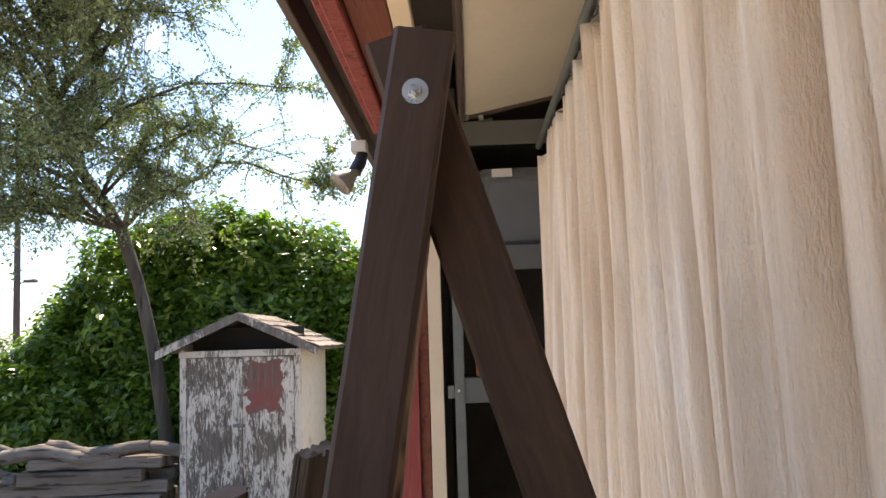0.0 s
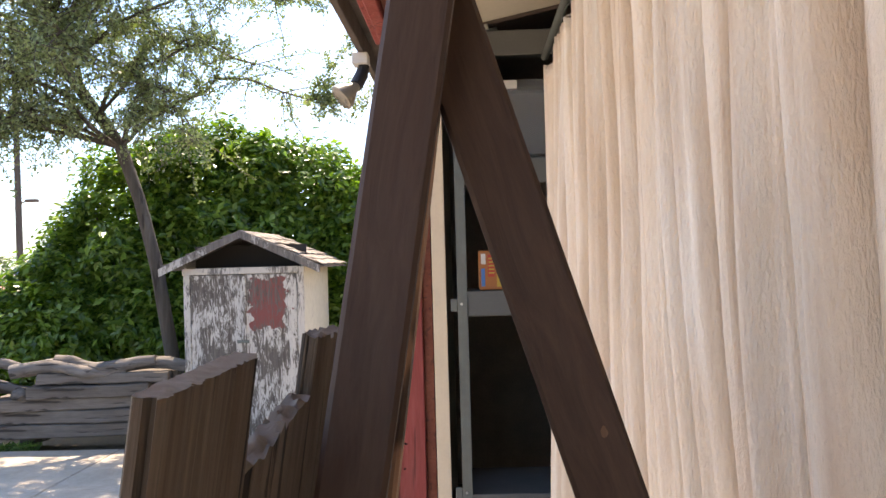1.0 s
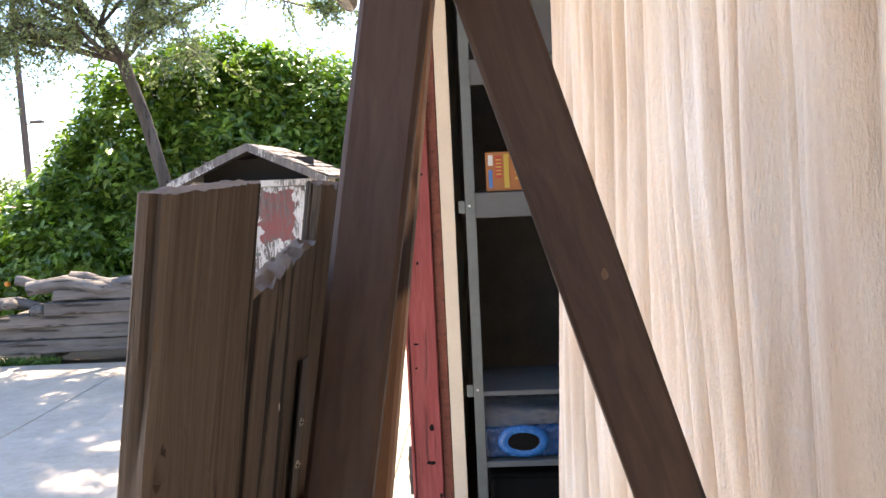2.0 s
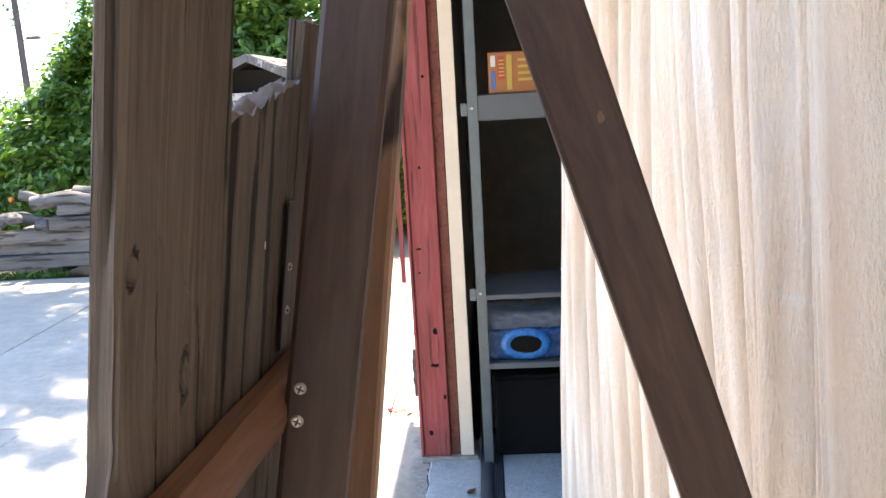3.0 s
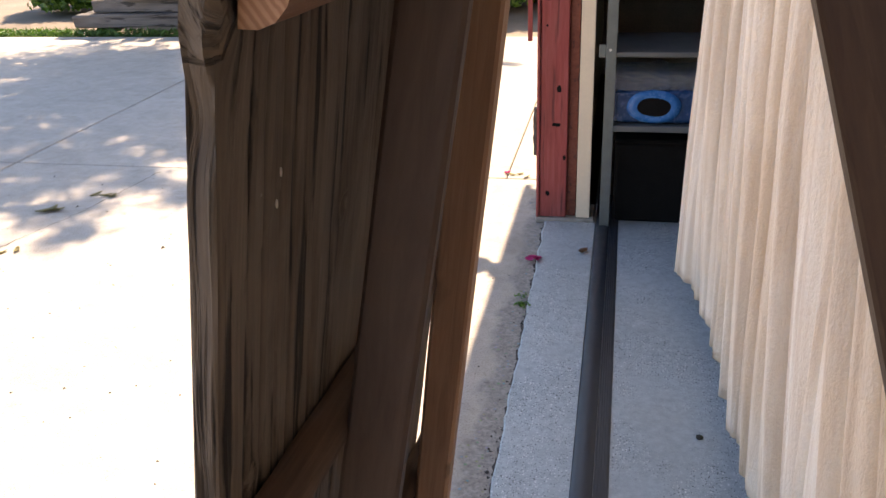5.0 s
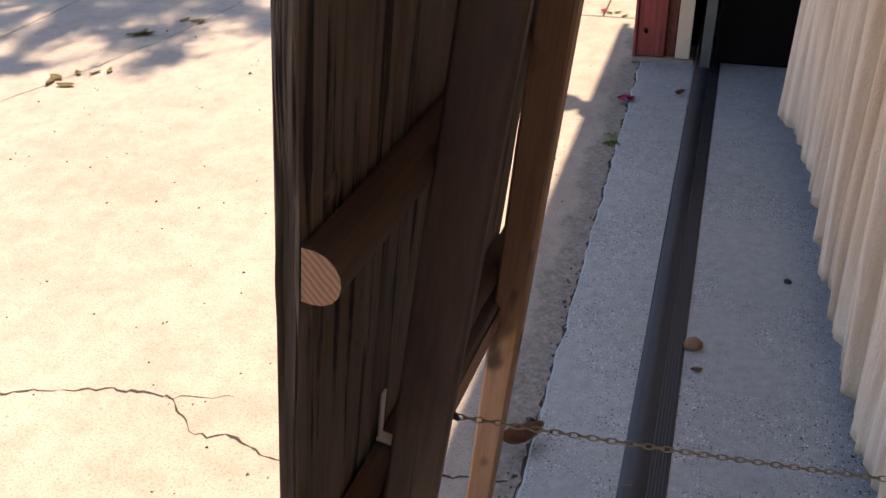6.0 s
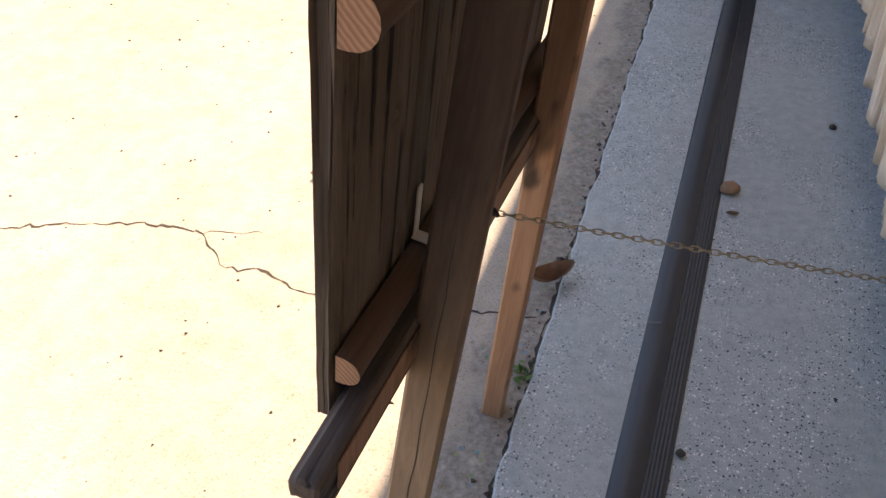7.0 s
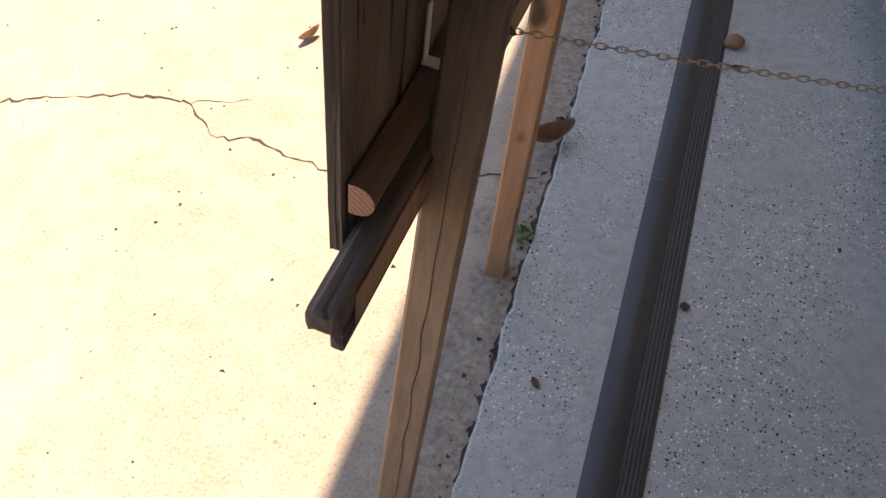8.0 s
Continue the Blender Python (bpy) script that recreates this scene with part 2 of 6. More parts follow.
def concrete_material():
    m, n, l, b = mat("driveway_concrete", 0.88)
    v = coords(n, l)
    big = ramp(n, l, tex_noise(n, l, v, 0.55, 6, 0.62), [(0.3, (0.44, 0.378, 0.30)), (0.55, (0.51, 0.445, 0.36)), (0.75, (0.57, 0.505, 0.42))])
    mid = ramp(n, l, tex_noise(n, l, v, 5.0, 7, 0.7), [(0.3, (0.80,) * 3), (0.6, (1.0,) * 3)])
    fine = ramp(n, l, tex_noise(n, l, v, 150, 4, 0.75), [(0.34, (0.5,) * 3), (0.47, (1.0,) * 3)])
    col = mix(n, l, 1.0, mix(n, l, 1.0, big, mid, "MULTIPLY"), fine, "MULTIPLY")
    vo = n.new("ShaderNodeTexVoronoi")
    vo.inputs["Scale"].default_value = 38
    l.new(v, vo.inputs["Vector"])
    col = mix(n, l, ramp(n, l, vo.outputs["Distance"], [(0.0, (0.9,) * 3), (0.12, (0,) * 3)]), col, (0.20, 0.145, 0.095))
    v2 = n.new("ShaderNodeTexVoronoi")
    v2.inputs["Scale"].default_value = 11
    l.new(v, v2.inputs["Vector"])
    col = mix(n, l, ramp(n, l, v2.outputs["Distance"], [(0.0, (0.8,) * 3), (0.075, (0,) * 3)]), col, (0.16, 0.12, 0.08))
    blot = ramp(n, l, tex_noise(n, l, v, 14, 6, 0.7), [(0.35, (0.90, 0.885, 0.85)), (0.55, (1, 1, 1))])
    col = mix(n, l, 1.0, col, blot, "MULTIPLY")
    # worn, pebbly band along the garage slab
    sx = n.new("ShaderNodeSeparateXYZ")
    l.new(v, sx.inputs["Vector"])
    ad = n.new("ShaderNodeMath")
    ad.operation = "MULTIPLY_ADD"
    l.new(tex_noise(n, l, v, 7, 5, 0.65), ad.inputs[0])
    ad.inputs[1].default_value = 0.22
    l.new(sx.outputs["X"], ad.inputs[2])
    worn = ramp(n, l, ad.outputs[0], [(-0.03, (0, 0, 0)), (0.04, (0.95,) * 3)])
    v3 = n.new("ShaderNodeTexVoronoi")
    v3.inputs["Scale"].default_value = 52
    l.new(v, v3.inputs["Vector"])
    stone = ramp(n, l, v3.outputs["Distance"], [(0.2, (0.9,) * 3), (0.34, (0, 0, 0))])
    sp = n.new("ShaderNodeSeparateColor")
    l.new(v3.outputs["Color"], sp.inputs["Color"])
    pick = mix(n, l, 1.0, stone, ramp(n, l, sp.outputs["Green"], [(0.5, (0, 0, 0)), (0.6, (1, 1, 1))]), "MULTIPLY")
    agg = mix(n, l, pick, ramp(n, l, tex_noise(n, l, v, 30, 6, 0.7), [(0.3, (0.19, 0.168, 0.14)), (0.7, (0.36, 0.32, 0.27))]), mix(n, l, 0.82, v3.outputs["Color"], (0.13, 0.125, 0.13)))
    agg = mix(n, l, 1.0, agg, ramp(n, l, tex_noise(n, l, v, 70, 7, 0.75), [(0.32, (0.62,) * 3), (0.6, (1.3,) * 3)]), "MULTIPLY")
    col = mix(n, l, worn, col, agg)
    st = ramp(n, l, tex_noise(n, l, v, 2.2, 3, 0.5), [(0.62, (0, 0, 0)), (0.78, (0.35,) * 3)])
    col = mix(n, l, st, col, (0.42, 0.35, 0.27))
    l.new(col, b.inputs["Base Color"])
    bump(n, l, b, tex_noise(n, l, v, 210, 5, 0.7), 0.35, 0.003)
    return m


def flaked_floor_material():
    """Blue-grey floor paint with black and white flakes."""
    m, n, l, b = mat("flaked_floor_paint", 0.5)
    v = coords(n, l)
    warp, wsc, wad = n.new("ShaderNodeTexNoise"), n.new("ShaderNodeVectorMath"), n.new("ShaderNodeVectorMath")
    warp.inputs["Scale"].default_value, warp.inputs["Detail"].default_value = 130, 2
    wsc.operation, wsc.inputs["Scale"].default_value = "SCALE", 0.007
    l.new(v, warp.inputs["Vector"])
    l.new(warp.outputs["Color"], wsc.inputs[0])
    l.new(v, wad.inputs[0])
    l.new(wsc.outputs["Vector"], wad.inputs[1])
    base = ramp(n, l, tex_noise(n, l, v, 1.6, 6, 0.6), [(0.3, (0.340, 0.382, 0.372)), (0.7, (0.430, 0.474, 0.460))])
    clump = tex_noise(n, l, v, 3.0, 3, 0.6)
    for off, sc, lim, colour, lo in ((0.0, 95, 0.20, (0.85, 0.84, 0.80), 0.38), (7.3, 100, 0.21, (0.015, 0.015, 0.018), 0.36), (13.1, 150, 0.20, (0.75, 0.75, 0.72), 0.34), (21.7, 170, 0.20, (0.03, 0.03, 0.032), 0.34)):
        mp = n.new("ShaderNodeMapping")
        mp.inputs["Location"].default_value = (off, off * 0.7, 0)
        l.new(wad.outputs["Vector"], mp.inputs["Vector"])
        vo = n.new("ShaderNodeTexVoronoi")
        vo.inputs["Scale"].default_value = sc
        l.new(mp.outputs["Vector"], vo.inputs["Vector"])
        dot = ramp(n, l, vo.outputs["Distance"], [(lim, (1, 1, 1)), (lim + 0.05, (0, 0, 0))])
        sep = n.new("ShaderNodeSeparateColor")
        l.new(vo.outputs["Color"], sep.inputs["Color"])
        keep = ramp(n, l, sep.outputs["Red"], [(0.50, (0, 0, 0)), (0.52, (1, 1, 1))])
        thick = ramp(n, l, clump, [(lo + 0.02, (0.06,) * 3), (lo + 0.2, (1, 1, 1))])
        f = mix(n, l, 1.0, mix(n, l, 1.0, dot, keep, "MULTIPLY"), thick, "MULTIPLY")
        base = mix(n, l, f, base, colour)
    base = mix(n, l, 1.0, base, ramp(n, l, tex_noise(n, l, v, 34, 7, 0.72), [(0.3, (0.80,) * 3), (0.65, (1.1,) * 3)]), "MULTIPLY")
    dirt_and_shade = ramp(n, l, tex_noise(n, l, v, 6.5, 7, 0.7), [(0.55, (0,) * 3), (0.75, (0.3,) * 3)])
    base = mix(n, l, dirt_and_shade, base, (0.20, 0.19, 0.175))
    l.new(base, b.inputs["Base Color"])
    l.new(ramp(n, l, clump, [(0.3, (0.42,) * 3), (0.7, (0.62,) * 3)]), b.inputs["Roughness"])
    bump(n, l, b, tex_noise(n, l, v, 60, 5, 0.6), 0.12, 0.002)
    return m


def aggregate_material():
    """Old exposed concrete along the slab's edge."""
    m, n, l, b = mat("exposed_aggregate", 0.92)
    v = coords(n, l)
    base = ramp(n, l, tex_noise(n, l, v, 9, 7, 0.7), [(0.3, (0.20, 0.18, 0.15)), (0.6, (0.36, 0.325, 0.275)), (0.8, (0.44, 0.40, 0.34))])
    vo = n.new("ShaderNodeTexVoronoi")
    vo.inputs["Scale"].default_value = 46
    l.new(v, vo.inputs["Vector"])
    stone = ramp(n, l, vo.outputs["Distance"], [(0.18, (1, 1, 1)), (0.30, (0, 0, 0))])
    hue = mix(n, l, 0.75, vo.outputs["Color"], (0.17, 0.165, 0.16))
    hue = mix(n, l, 0.6, hue, (0.14, 0.135, 0.135))
    where = ramp(n, l, tex_noise(n, l, v, 5, 3, 0.6), [(0.45, (0,) * 3), (0.6, (0.8,) * 3)])
    col = mix(n, l, mix(n, l, 1.0, stone, where, "MULTIPLY"), base, hue)
    l.new(col, b.inputs["Base Color"])
    bump(n, l, b, tex_noise(n, l, v, 120, 6, 0.75), 0.6, 0.006)
    return m


def canvas_material():
    m, n, l, b = mat("unbleached_canvas", 0.9, 0, 0.2)
    v = coords(n, l, (1, 0.6, 0.13))
    big = ramp(n, l, tex_noise(n, l, v, 7, 5, 0.6), [(0.34, (0.73, 0.575, 0.42)), (0.5, (0.86, 0.72, 0.57)), (0.66, (0.92, 0.83, 0.715))])
    stain = ramp(n, l, tex_noise(n, l, coords(n, l, (1, 1.3, 0.5)), 2.2, 4, 0.5), [(0.52, (0,) * 3), (0.72, (0.55,) * 3)])
    col = mix(n, l, stain, big, (0.72, 0.64, 0.54))
    smear = ramp(n, l, tex_noise(n, l, coords(n, l, (1, 2.0, 5.5)), 1.5, 5, 0.65, 0.6), [(0.66, (0,) * 3), (0.72, (0.55,) * 3)])
    col = mix(n, l, smear, col, (0.88, 0.85, 0.80))
    weave = tex_noise(n, l, coords(n, l, (1, 1, 0.3)), 260, 3, 0.6)
    drip = ramp(n, l, tex_noise(n, l, coords(n, l, (1, 9.0, 0.30)), 3.4, 4, 0.55, 0.1), [(0.44, (0,) * 3), (0.64, (0.62,) * 3)])
    col = mix(n, l, drip, col, (0.60, 0.43, 0.29))
    col = mix(n, l, 0.12, col, weave, "MULTIPLY")
    l.new(col, b.inputs["Base Color"])
    cre = tex_noise(n, l, coords(n, l, (1, 1.1, 1.4)), 5.5, 4, 0.6, 0.5)
    bump(n, l, b, mix(n, l, 0.25, cre, weave), 0.6, 0.03)
    # some daylight comes through the cloth
    tr, add = n.new("ShaderNodeBsdfTranslucent"), n.new("ShaderNodeMixShader")
    l.new(col, tr.inputs["Color"])
    add.inputs["Fac"].default_value = 0.04
    out = n["Material Output"]
    l.new(b.outputs["BSDF"], add.inputs[1])
    l.new(tr.outputs["BSDF"], add.inputs[2])
    l.new(add.outputs["Shader"], out.inputs["Surface"])
    return m


def peeling_material(name, base, grey, hold, patch=None):
    """White paint flaking off grey plywood; patch adds a red square of paint in local x and z."""
    m, n, l, b = mat(name, 0.85)
    v = coords(n, l, (24, 24, 5.0))
    f = tex_noise(n, l, v, 1.0, 9, 0.78, 1.6)
    big = tex_noise(n, l, coords(n, l, (1.3, 1.3, 0.8)), 2.0, 4, 0.6)
    f = mix(n, l, 0.42, f, big)
    gone = ramp(n, l, f, [(hold - 0.012, (1, 1, 1)), (hold + 0.012, (0, 0, 0))])
    grain = tex_noise(n, l, coords(n, l, (40, 40, 2.5)), 1.0, 6, 0.6)
    bare = ramp(n, l, grain, [(0.3, tuple(c * 0.55 for c in grey)), (0.7, tuple(c * 1.35 for c in grey))])
    coat = ramp(n, l, tex_noise(n, l, coords(n, l), 12, 5, 0.6), [(0.3, tuple(c * 0.86 for c in base)), (0.7, base)])
    if patch:
        (x0, x1, z0, z1), colour = patch
        sx = n.new("ShaderNodeSeparateXYZ")
        wob = n.new("ShaderNodeVectorMath")
        nn = n.new("ShaderNodeTexNoise")
        nn.inputs["Scale"].default_value = 9
        l.new(coords(n, l), nn.inputs["Vector"])
        mp = n.new("ShaderNodeVectorMath")
        mp.operation = "SCALE"
        mp.inputs["Scale"].default_value = 0.30
        l.new(nn.outputs["Color"], mp.inputs[0])
        l.new(coords(n, l), wob.inputs[0])
        l.new(mp.outputs["Vector"], wob.inputs[1])
        l.new(wob.outputs["Vector"], sx.inputs["Vector"])
        inside = None
        for axis, lo, hi in (("X", x0, x1), ("Z", z0, z1)):
            for lim, op in ((lo, "GREATER_THAN"), (hi, "LESS_THAN")):
                k = n.new("ShaderNodeMath")
                k.operation = op
                l.new(sx.outputs[axis], k.inputs[0])
                k.inputs[1].default_value = lim + 0.15
                inside = k.outputs[0] if inside is None else mix(n, l, 1.0, inside, k.outputs[0], "MULTIPLY")
        coat = mix(n, l, inside, coat, colour)
        gone = mix(n, l, mix(n, l, 1.0, inside, (0.4,) * 3, "MULTIPLY"), gone, ramp(n, l, f, [(hold - 0.045, (1, 1, 1)), (hold - 0.02, (0, 0, 0))]))
    l.new(mix(n, l, gone, coat, bare), b.inputs["Base Color"])
    bump(n, l, b, mix(n, l, 0.3, ramp(n, l, gone, BW(0.0, 1.0)), grain), -0.35, 0.004)
    return m


def leaf_material(name, lo, hi, gloss=0.35, through=0.35):
    m, n, l, b = mat(name, gloss, 0, 0.5)
    g = n.new("ShaderNodeNewGeometry")
    col = ramp(n, l, g.outputs["Random Per Island"], [(0.0, lo), (0.55, tuple((a + c) / 2 for a, c in zip(lo, hi))), (1.0, hi)])
    l.new(col, b.inputs["Base Color"])
    tr, mx = n.new("ShaderNodeBsdfTranslucent"), n.new("ShaderNodeMixShader")
    l.new(mix(n, l, 1.0, col, (1.5, 1.7, 0.5), "MULTIPLY"), tr.inputs["Color"])
    mx.inputs["Fac"].default_value = through
    l.new(b.outputs["BSDF"], mx.inputs[1])
    l.new(tr.outputs["BSDF"], mx.inputs[2])
    l.new(mx.outputs["Shader"], n["Material Output"].inputs["Surface"])
    return m


def end_grain_material():
    m, n, l, b = mat("fresh_end_grain", 0.7)
    w = n.new("ShaderNodeTexWave")
    w.wave_type, w.bands_direction = "BANDS", "DIAGONAL"
    w.inputs["Scale"].default_value, w.inputs["Distortion"].default_value, w.inputs["Detail"].default_value = 88, 2.6, 4
    l.new(coords(n, l, (1, 0.05, -1)), w.inputs["Vector"])
    l.new(ramp(n, l, w.outputs["Fac"], [(0.2, (0.29, 0.145, 0.080)), (0.85, (0.40, 0.225, 0.135))]), b.inputs["Base Color"])
    bump(n, l, b, w.outputs["Fac"], 0.3, 0.001)
    return m


M_DRIVE, M_FLOOR, M_AGG, M_CANVAS, M_END = concrete_material(), flaked_floor_material(), aggregate_material(), canvas_material(), end_grain_material()
M_SHED_DOOR_L = peeling_material("peeling_white_paint", (0.58, 0.56, 0.51), (0.125, 0.108, 0.092), 0.52)
M_SHED_DOOR_R = peeling_material("peeling_white_and_red_paint", (0.58, 0.56, 0.51), (0.125, 0.108, 0.092), 0.505, ((-0.24, 0.17, 1.30, 1.84), (0.215, 0.068, 0.060)))
M_SHED_SIDE = peeling_material("cracked_cream_paint", (0.66, 0.61, 0.48), (0.20, 0.17, 0.13), 0.40)
M_SHED_TRIM = peeling_material("worn_white_trim", (0.58, 0.55, 0.49), (0.17, 0.155, 0.14), 0.47)
M_SHED_BARGE = peeling_material("grey_bargeboard_paint", (0.50, 0.47, 0.42), (0.15, 0.135, 0.12), 0.53)
M_LEAF_HEDGE = leaf_material("orange_tree_leaves", (0.032, 0.085, 0.013), (0.195, 0.315, 0.052), 0.25, 0.42)
M_LEAF_TREE = leaf_material("small_grey_green_leaves", (0.11, 0.145, 0.07), (0.30, 0.355, 0.19), 0.36, 0.28)
M_LEAF_FAR = leaf_material("far_tree_leaves", (0.05, 0.085, 0.03), (0.13, 0.18, 0.07), 0.6, 0.3)
M_WEED = leaf_material("weed_leaves", (0.05, 0.11, 0.02), (0.10, 0.20, 0.04), 0.5, 0.3)


# ------------------------------------------------------------ mesh helpers
def empty(name, loc=(0, 0, 0)):
    e = new(name)
    e.empty_display_size = 0.1
    e.location = loc
    return e


def part(name, bm, material, parent=None, label=""):
    me = bpy.data.meshes.new(name)
    bm.to_mesh(me)
    bm.free()
    for mm in material if isinstance(material, (list, tuple)) else [material]:
        me.materials.append(mm)
    ob = new(name, me)
    if parent is not None:
        ob.parent = parent
        bpy.context.view_layer.update()
        ob.matrix_parent_inverse = Matrix.Translation(-Vector(parent.location)) if parent.type == "EMPTY" else Matrix.Identity(4)
    if label:
        ob["label"] = label
    return ob


def box_bm(x0, x1, y0, y1, z0, z1, bevel=0.0, seg=1, bm=None):
    bm = bm or bmesh.new()
    r = bmesh.ops.create_cube(bm, size=1)
    bmesh.ops.scale(bm, vec=(x1 - x0, y1 - y0, z1 - z0), verts=r["verts"])
    bmesh.ops.translate(bm, vec=((x0 + x1) / 2, (y0 + y1) / 2, (z0 + z1) / 2), verts=r["verts"])
    if bevel:
        es = list({e for v in r["verts"] for e in v.link_edges})
        bmesh.ops.bevel(bm, geom=es, offset=bevel, segments=seg, affect="EDGES", profile=0.6)
    return bm


def prism_bm(profile, y0, y1, bm=None, steps=1, wobble=0.0, seed=0):
    """A profile in x and z, drawn along y."""
    bm = bm or bmesh.new()
    rnd = random.Random(seed)
    rings = []
    for i in range(steps + 1):
        y = y0 + (y1 - y0) * i / steps
        dx, dz = (rnd.uniform(-wobble, wobble), rnd.uniform(-wobble, wobble)) if 0 < i < steps else (0, 0)
        rings.append([bm.verts.new((x + dx, y, z + dz)) for x, z in profile])
    k = len(profile)
    for a, b in zip(rings, rings[1:]):
        for i in range(k):
            bm.faces.new((a[i], a[(i + 1) % k], b[(i + 1) % k], b[i]))
    bm.faces.new(rings[0][::-1])
    bm.faces.new(rings[-1])
    bmesh.ops.recalc_face_normals(bm, faces=bm.faces)
    return bm


def tube_bm(points, radii, sides=8, bm=None, rough=0.0, seed=0, caps=True):
    """A tapered tube through points."""
    own = bm is None
    bm = bm or bmesh.new()
    fresh = []
    rnd = random.Random(seed)
    pts = [Vector(p) for p in points]
    rings, up = [], Vector((0.13, 0.31, 0.94))
    for i, p in enumerate(pts):
        d = (pts[min(i + 1, len(pts) - 1)] - pts[max(i - 1, 0)]).normalized()
        a = d.cross(up)
        a = (a if a.length > 0.05 else d.cross(Vector((1, 0, 0)))).normalized()
        b = d.cross(a)
        ring = []
        for k in range(sides):
            w = 2 * math.pi * k / sides
            r = radii[i] * (1 + rnd.uniform(-rough, rough))
            ring.append(bm.verts.new(p + a * (math.cos(w) * r) + b * (math.sin(w) * r)))
        rings.append(ring)
    for a, b in zip(rings, rings[1:]):
        for k in range(sides):
            fresh.append(bm.faces.new((a[k], a[(k + 1) % sides], b[(k + 1) % sides], b[k])))
    if caps:
        fresh.append(bm.faces.new(rings[0][::-1]))
        fresh.append(bm.faces.new(rings[-1]))
    if own:
        bmesh.ops.recalc_face_normals(bm, faces=fresh)
    return bm


def disc_bm(r, depth, sides=20, bevel=0.0, bm=None):
    """A short cylinder along -y with its back at y = 0."""
    bm = bm or bmesh.new()
    c = bmesh.ops.create_cone(bm, cap_ends=True, segments=sides, radius1=r, radius2=r - bevel, depth=depth)
    bmesh.ops.rotate(bm, verts=c["verts"], cent=(0, 0, 0), matrix=Matrix.Rotation(radians(90), 3, "X"))
    bmesh.ops.translate(bm, verts=c["verts"], vec=(0, -depth / 2, 0))
    return bm


def smooth(ob, angle=40):
    for p in ob.data.polygons:
        p.use_smooth = True
    ob.data.set_sharp_from_angle(angle=radians(angle))
    return ob


def leaf_cloud(name, centres, normals, size, material, parent, seed=0, long=2.0, fold=0.25, jitter=0.45):
    """Many folded two-face leaves in one mesh."""
    rng = np.random.default_rng(seed)
    n = len(centres)
    c = np.asarray(centres)
    nn = np.asarray(normals) + rng.normal(0, jitter, (n, 3))
    nn /= np.linalg.norm(nn, axis=1, keepdims=True) + 1e-9
    t = np.cross(nn, rng.normal(0, 1, (n, 3)))
    t /= np.linalg.norm(t, axis=1, keepdims=True) + 1e-9
    s = np.cross(nn, t)
    h = size * rng.uniform(0.6, 1.3, (n, 1))
    w = h / long
    v = np.stack([c - t * h, c + s * w + nn * fold * w, c + t * h, c - s * w + nn * fold * w], 1).reshape(-1, 3)
    base = np.arange(n)[:, None] * 4
    f = np.concatenate([base + [0, 1, 2], base + [0, 2, 3]], 1).reshape(-1, 3)
    me = bpy.data.meshes.new(name)
    me.from_pydata(v.tolist(), [], f.tolist())
    me.materials.append(material)
    ob = new(name, me)
    if parent is not None:
        ob.parent = parent
        ob.matrix_parent_inverse = Matrix.Translation(-Vector(parent.location))
    return ob

# ------------------------------------------------------------ setting: ground, slab, garage
def setting(name, bm, material, label, category):
    return tagged(part(name, bm, material), label, category, kind="structure")


def grid_bm(x0, x1, y0, y1, z, nx, ny):
    bm = bmesh.new()
    vs = [[bm.verts.new((x0 + (x1 - x0) * i / nx, y0 + (y1 - y0) * j / ny, z)) for i in range(nx + 1)] for j in range(ny + 1)]
    for j in range(ny):
        for i in range(nx):
            bm.faces.new((vs[j][i], vs[j][i + 1], vs[j + 1][i + 1], vs[j + 1][i]))
    return bm


M_EARTH = speckled("dry_earth", (0.30, 0.23, 0.16), [(0.3, (0.6,) * 3), (0.7, (1, 1, 1))], [(0.3, (0.6,) * 3), (0.6, (1, 1, 1))], 0.95)
setting("ground", grid_bm(-900, 900, -900, 900, -0.085, 4, 4), M_EARTH, "dry brown earth reaching to the horizon", "ground")

# driveway slabs, parted by open joints
JOINT_Y = 4.86
SLAB_X = -0.03


def slab(name, x0, x1, y0, y1, top, material, label, category="driveway"):
    bm = box_bm(x0, x1, y0, y1, top - 0.1, top, 0.006, 1)
    return setting(name, bm, material, label, category)


drive = slab("driveway", -3.6, 0.14, -14.0, JOINT_Y - 0.006, 0.0, M_DRIVE, "sunlit pale tan concrete driveway slab, cracked", "driveway")
slab("driveway", -3.6, -0.30, JOINT_Y + 0.006, 9.4, 0.0, M_DRIVE, "pale concrete driveway slab dappled with tree shade")
slab("driveway", -9.5, -3.612, -14.0, JOINT_Y - 0.006, 0.0, M_DRIVE, "pale concrete driveway slab")
slab("driveway", -9.5, -3.612, JOINT_Y + 0.006, 9.4, 0.0, M_DRIVE, "pale concrete driveway slab dappled with tree shade")
slab("driveway", -0.294, 0.02, JOINT_Y + 0.006, 9.4, 0.0, M_DRIVE, "narrow concrete strip beside the garage wall")


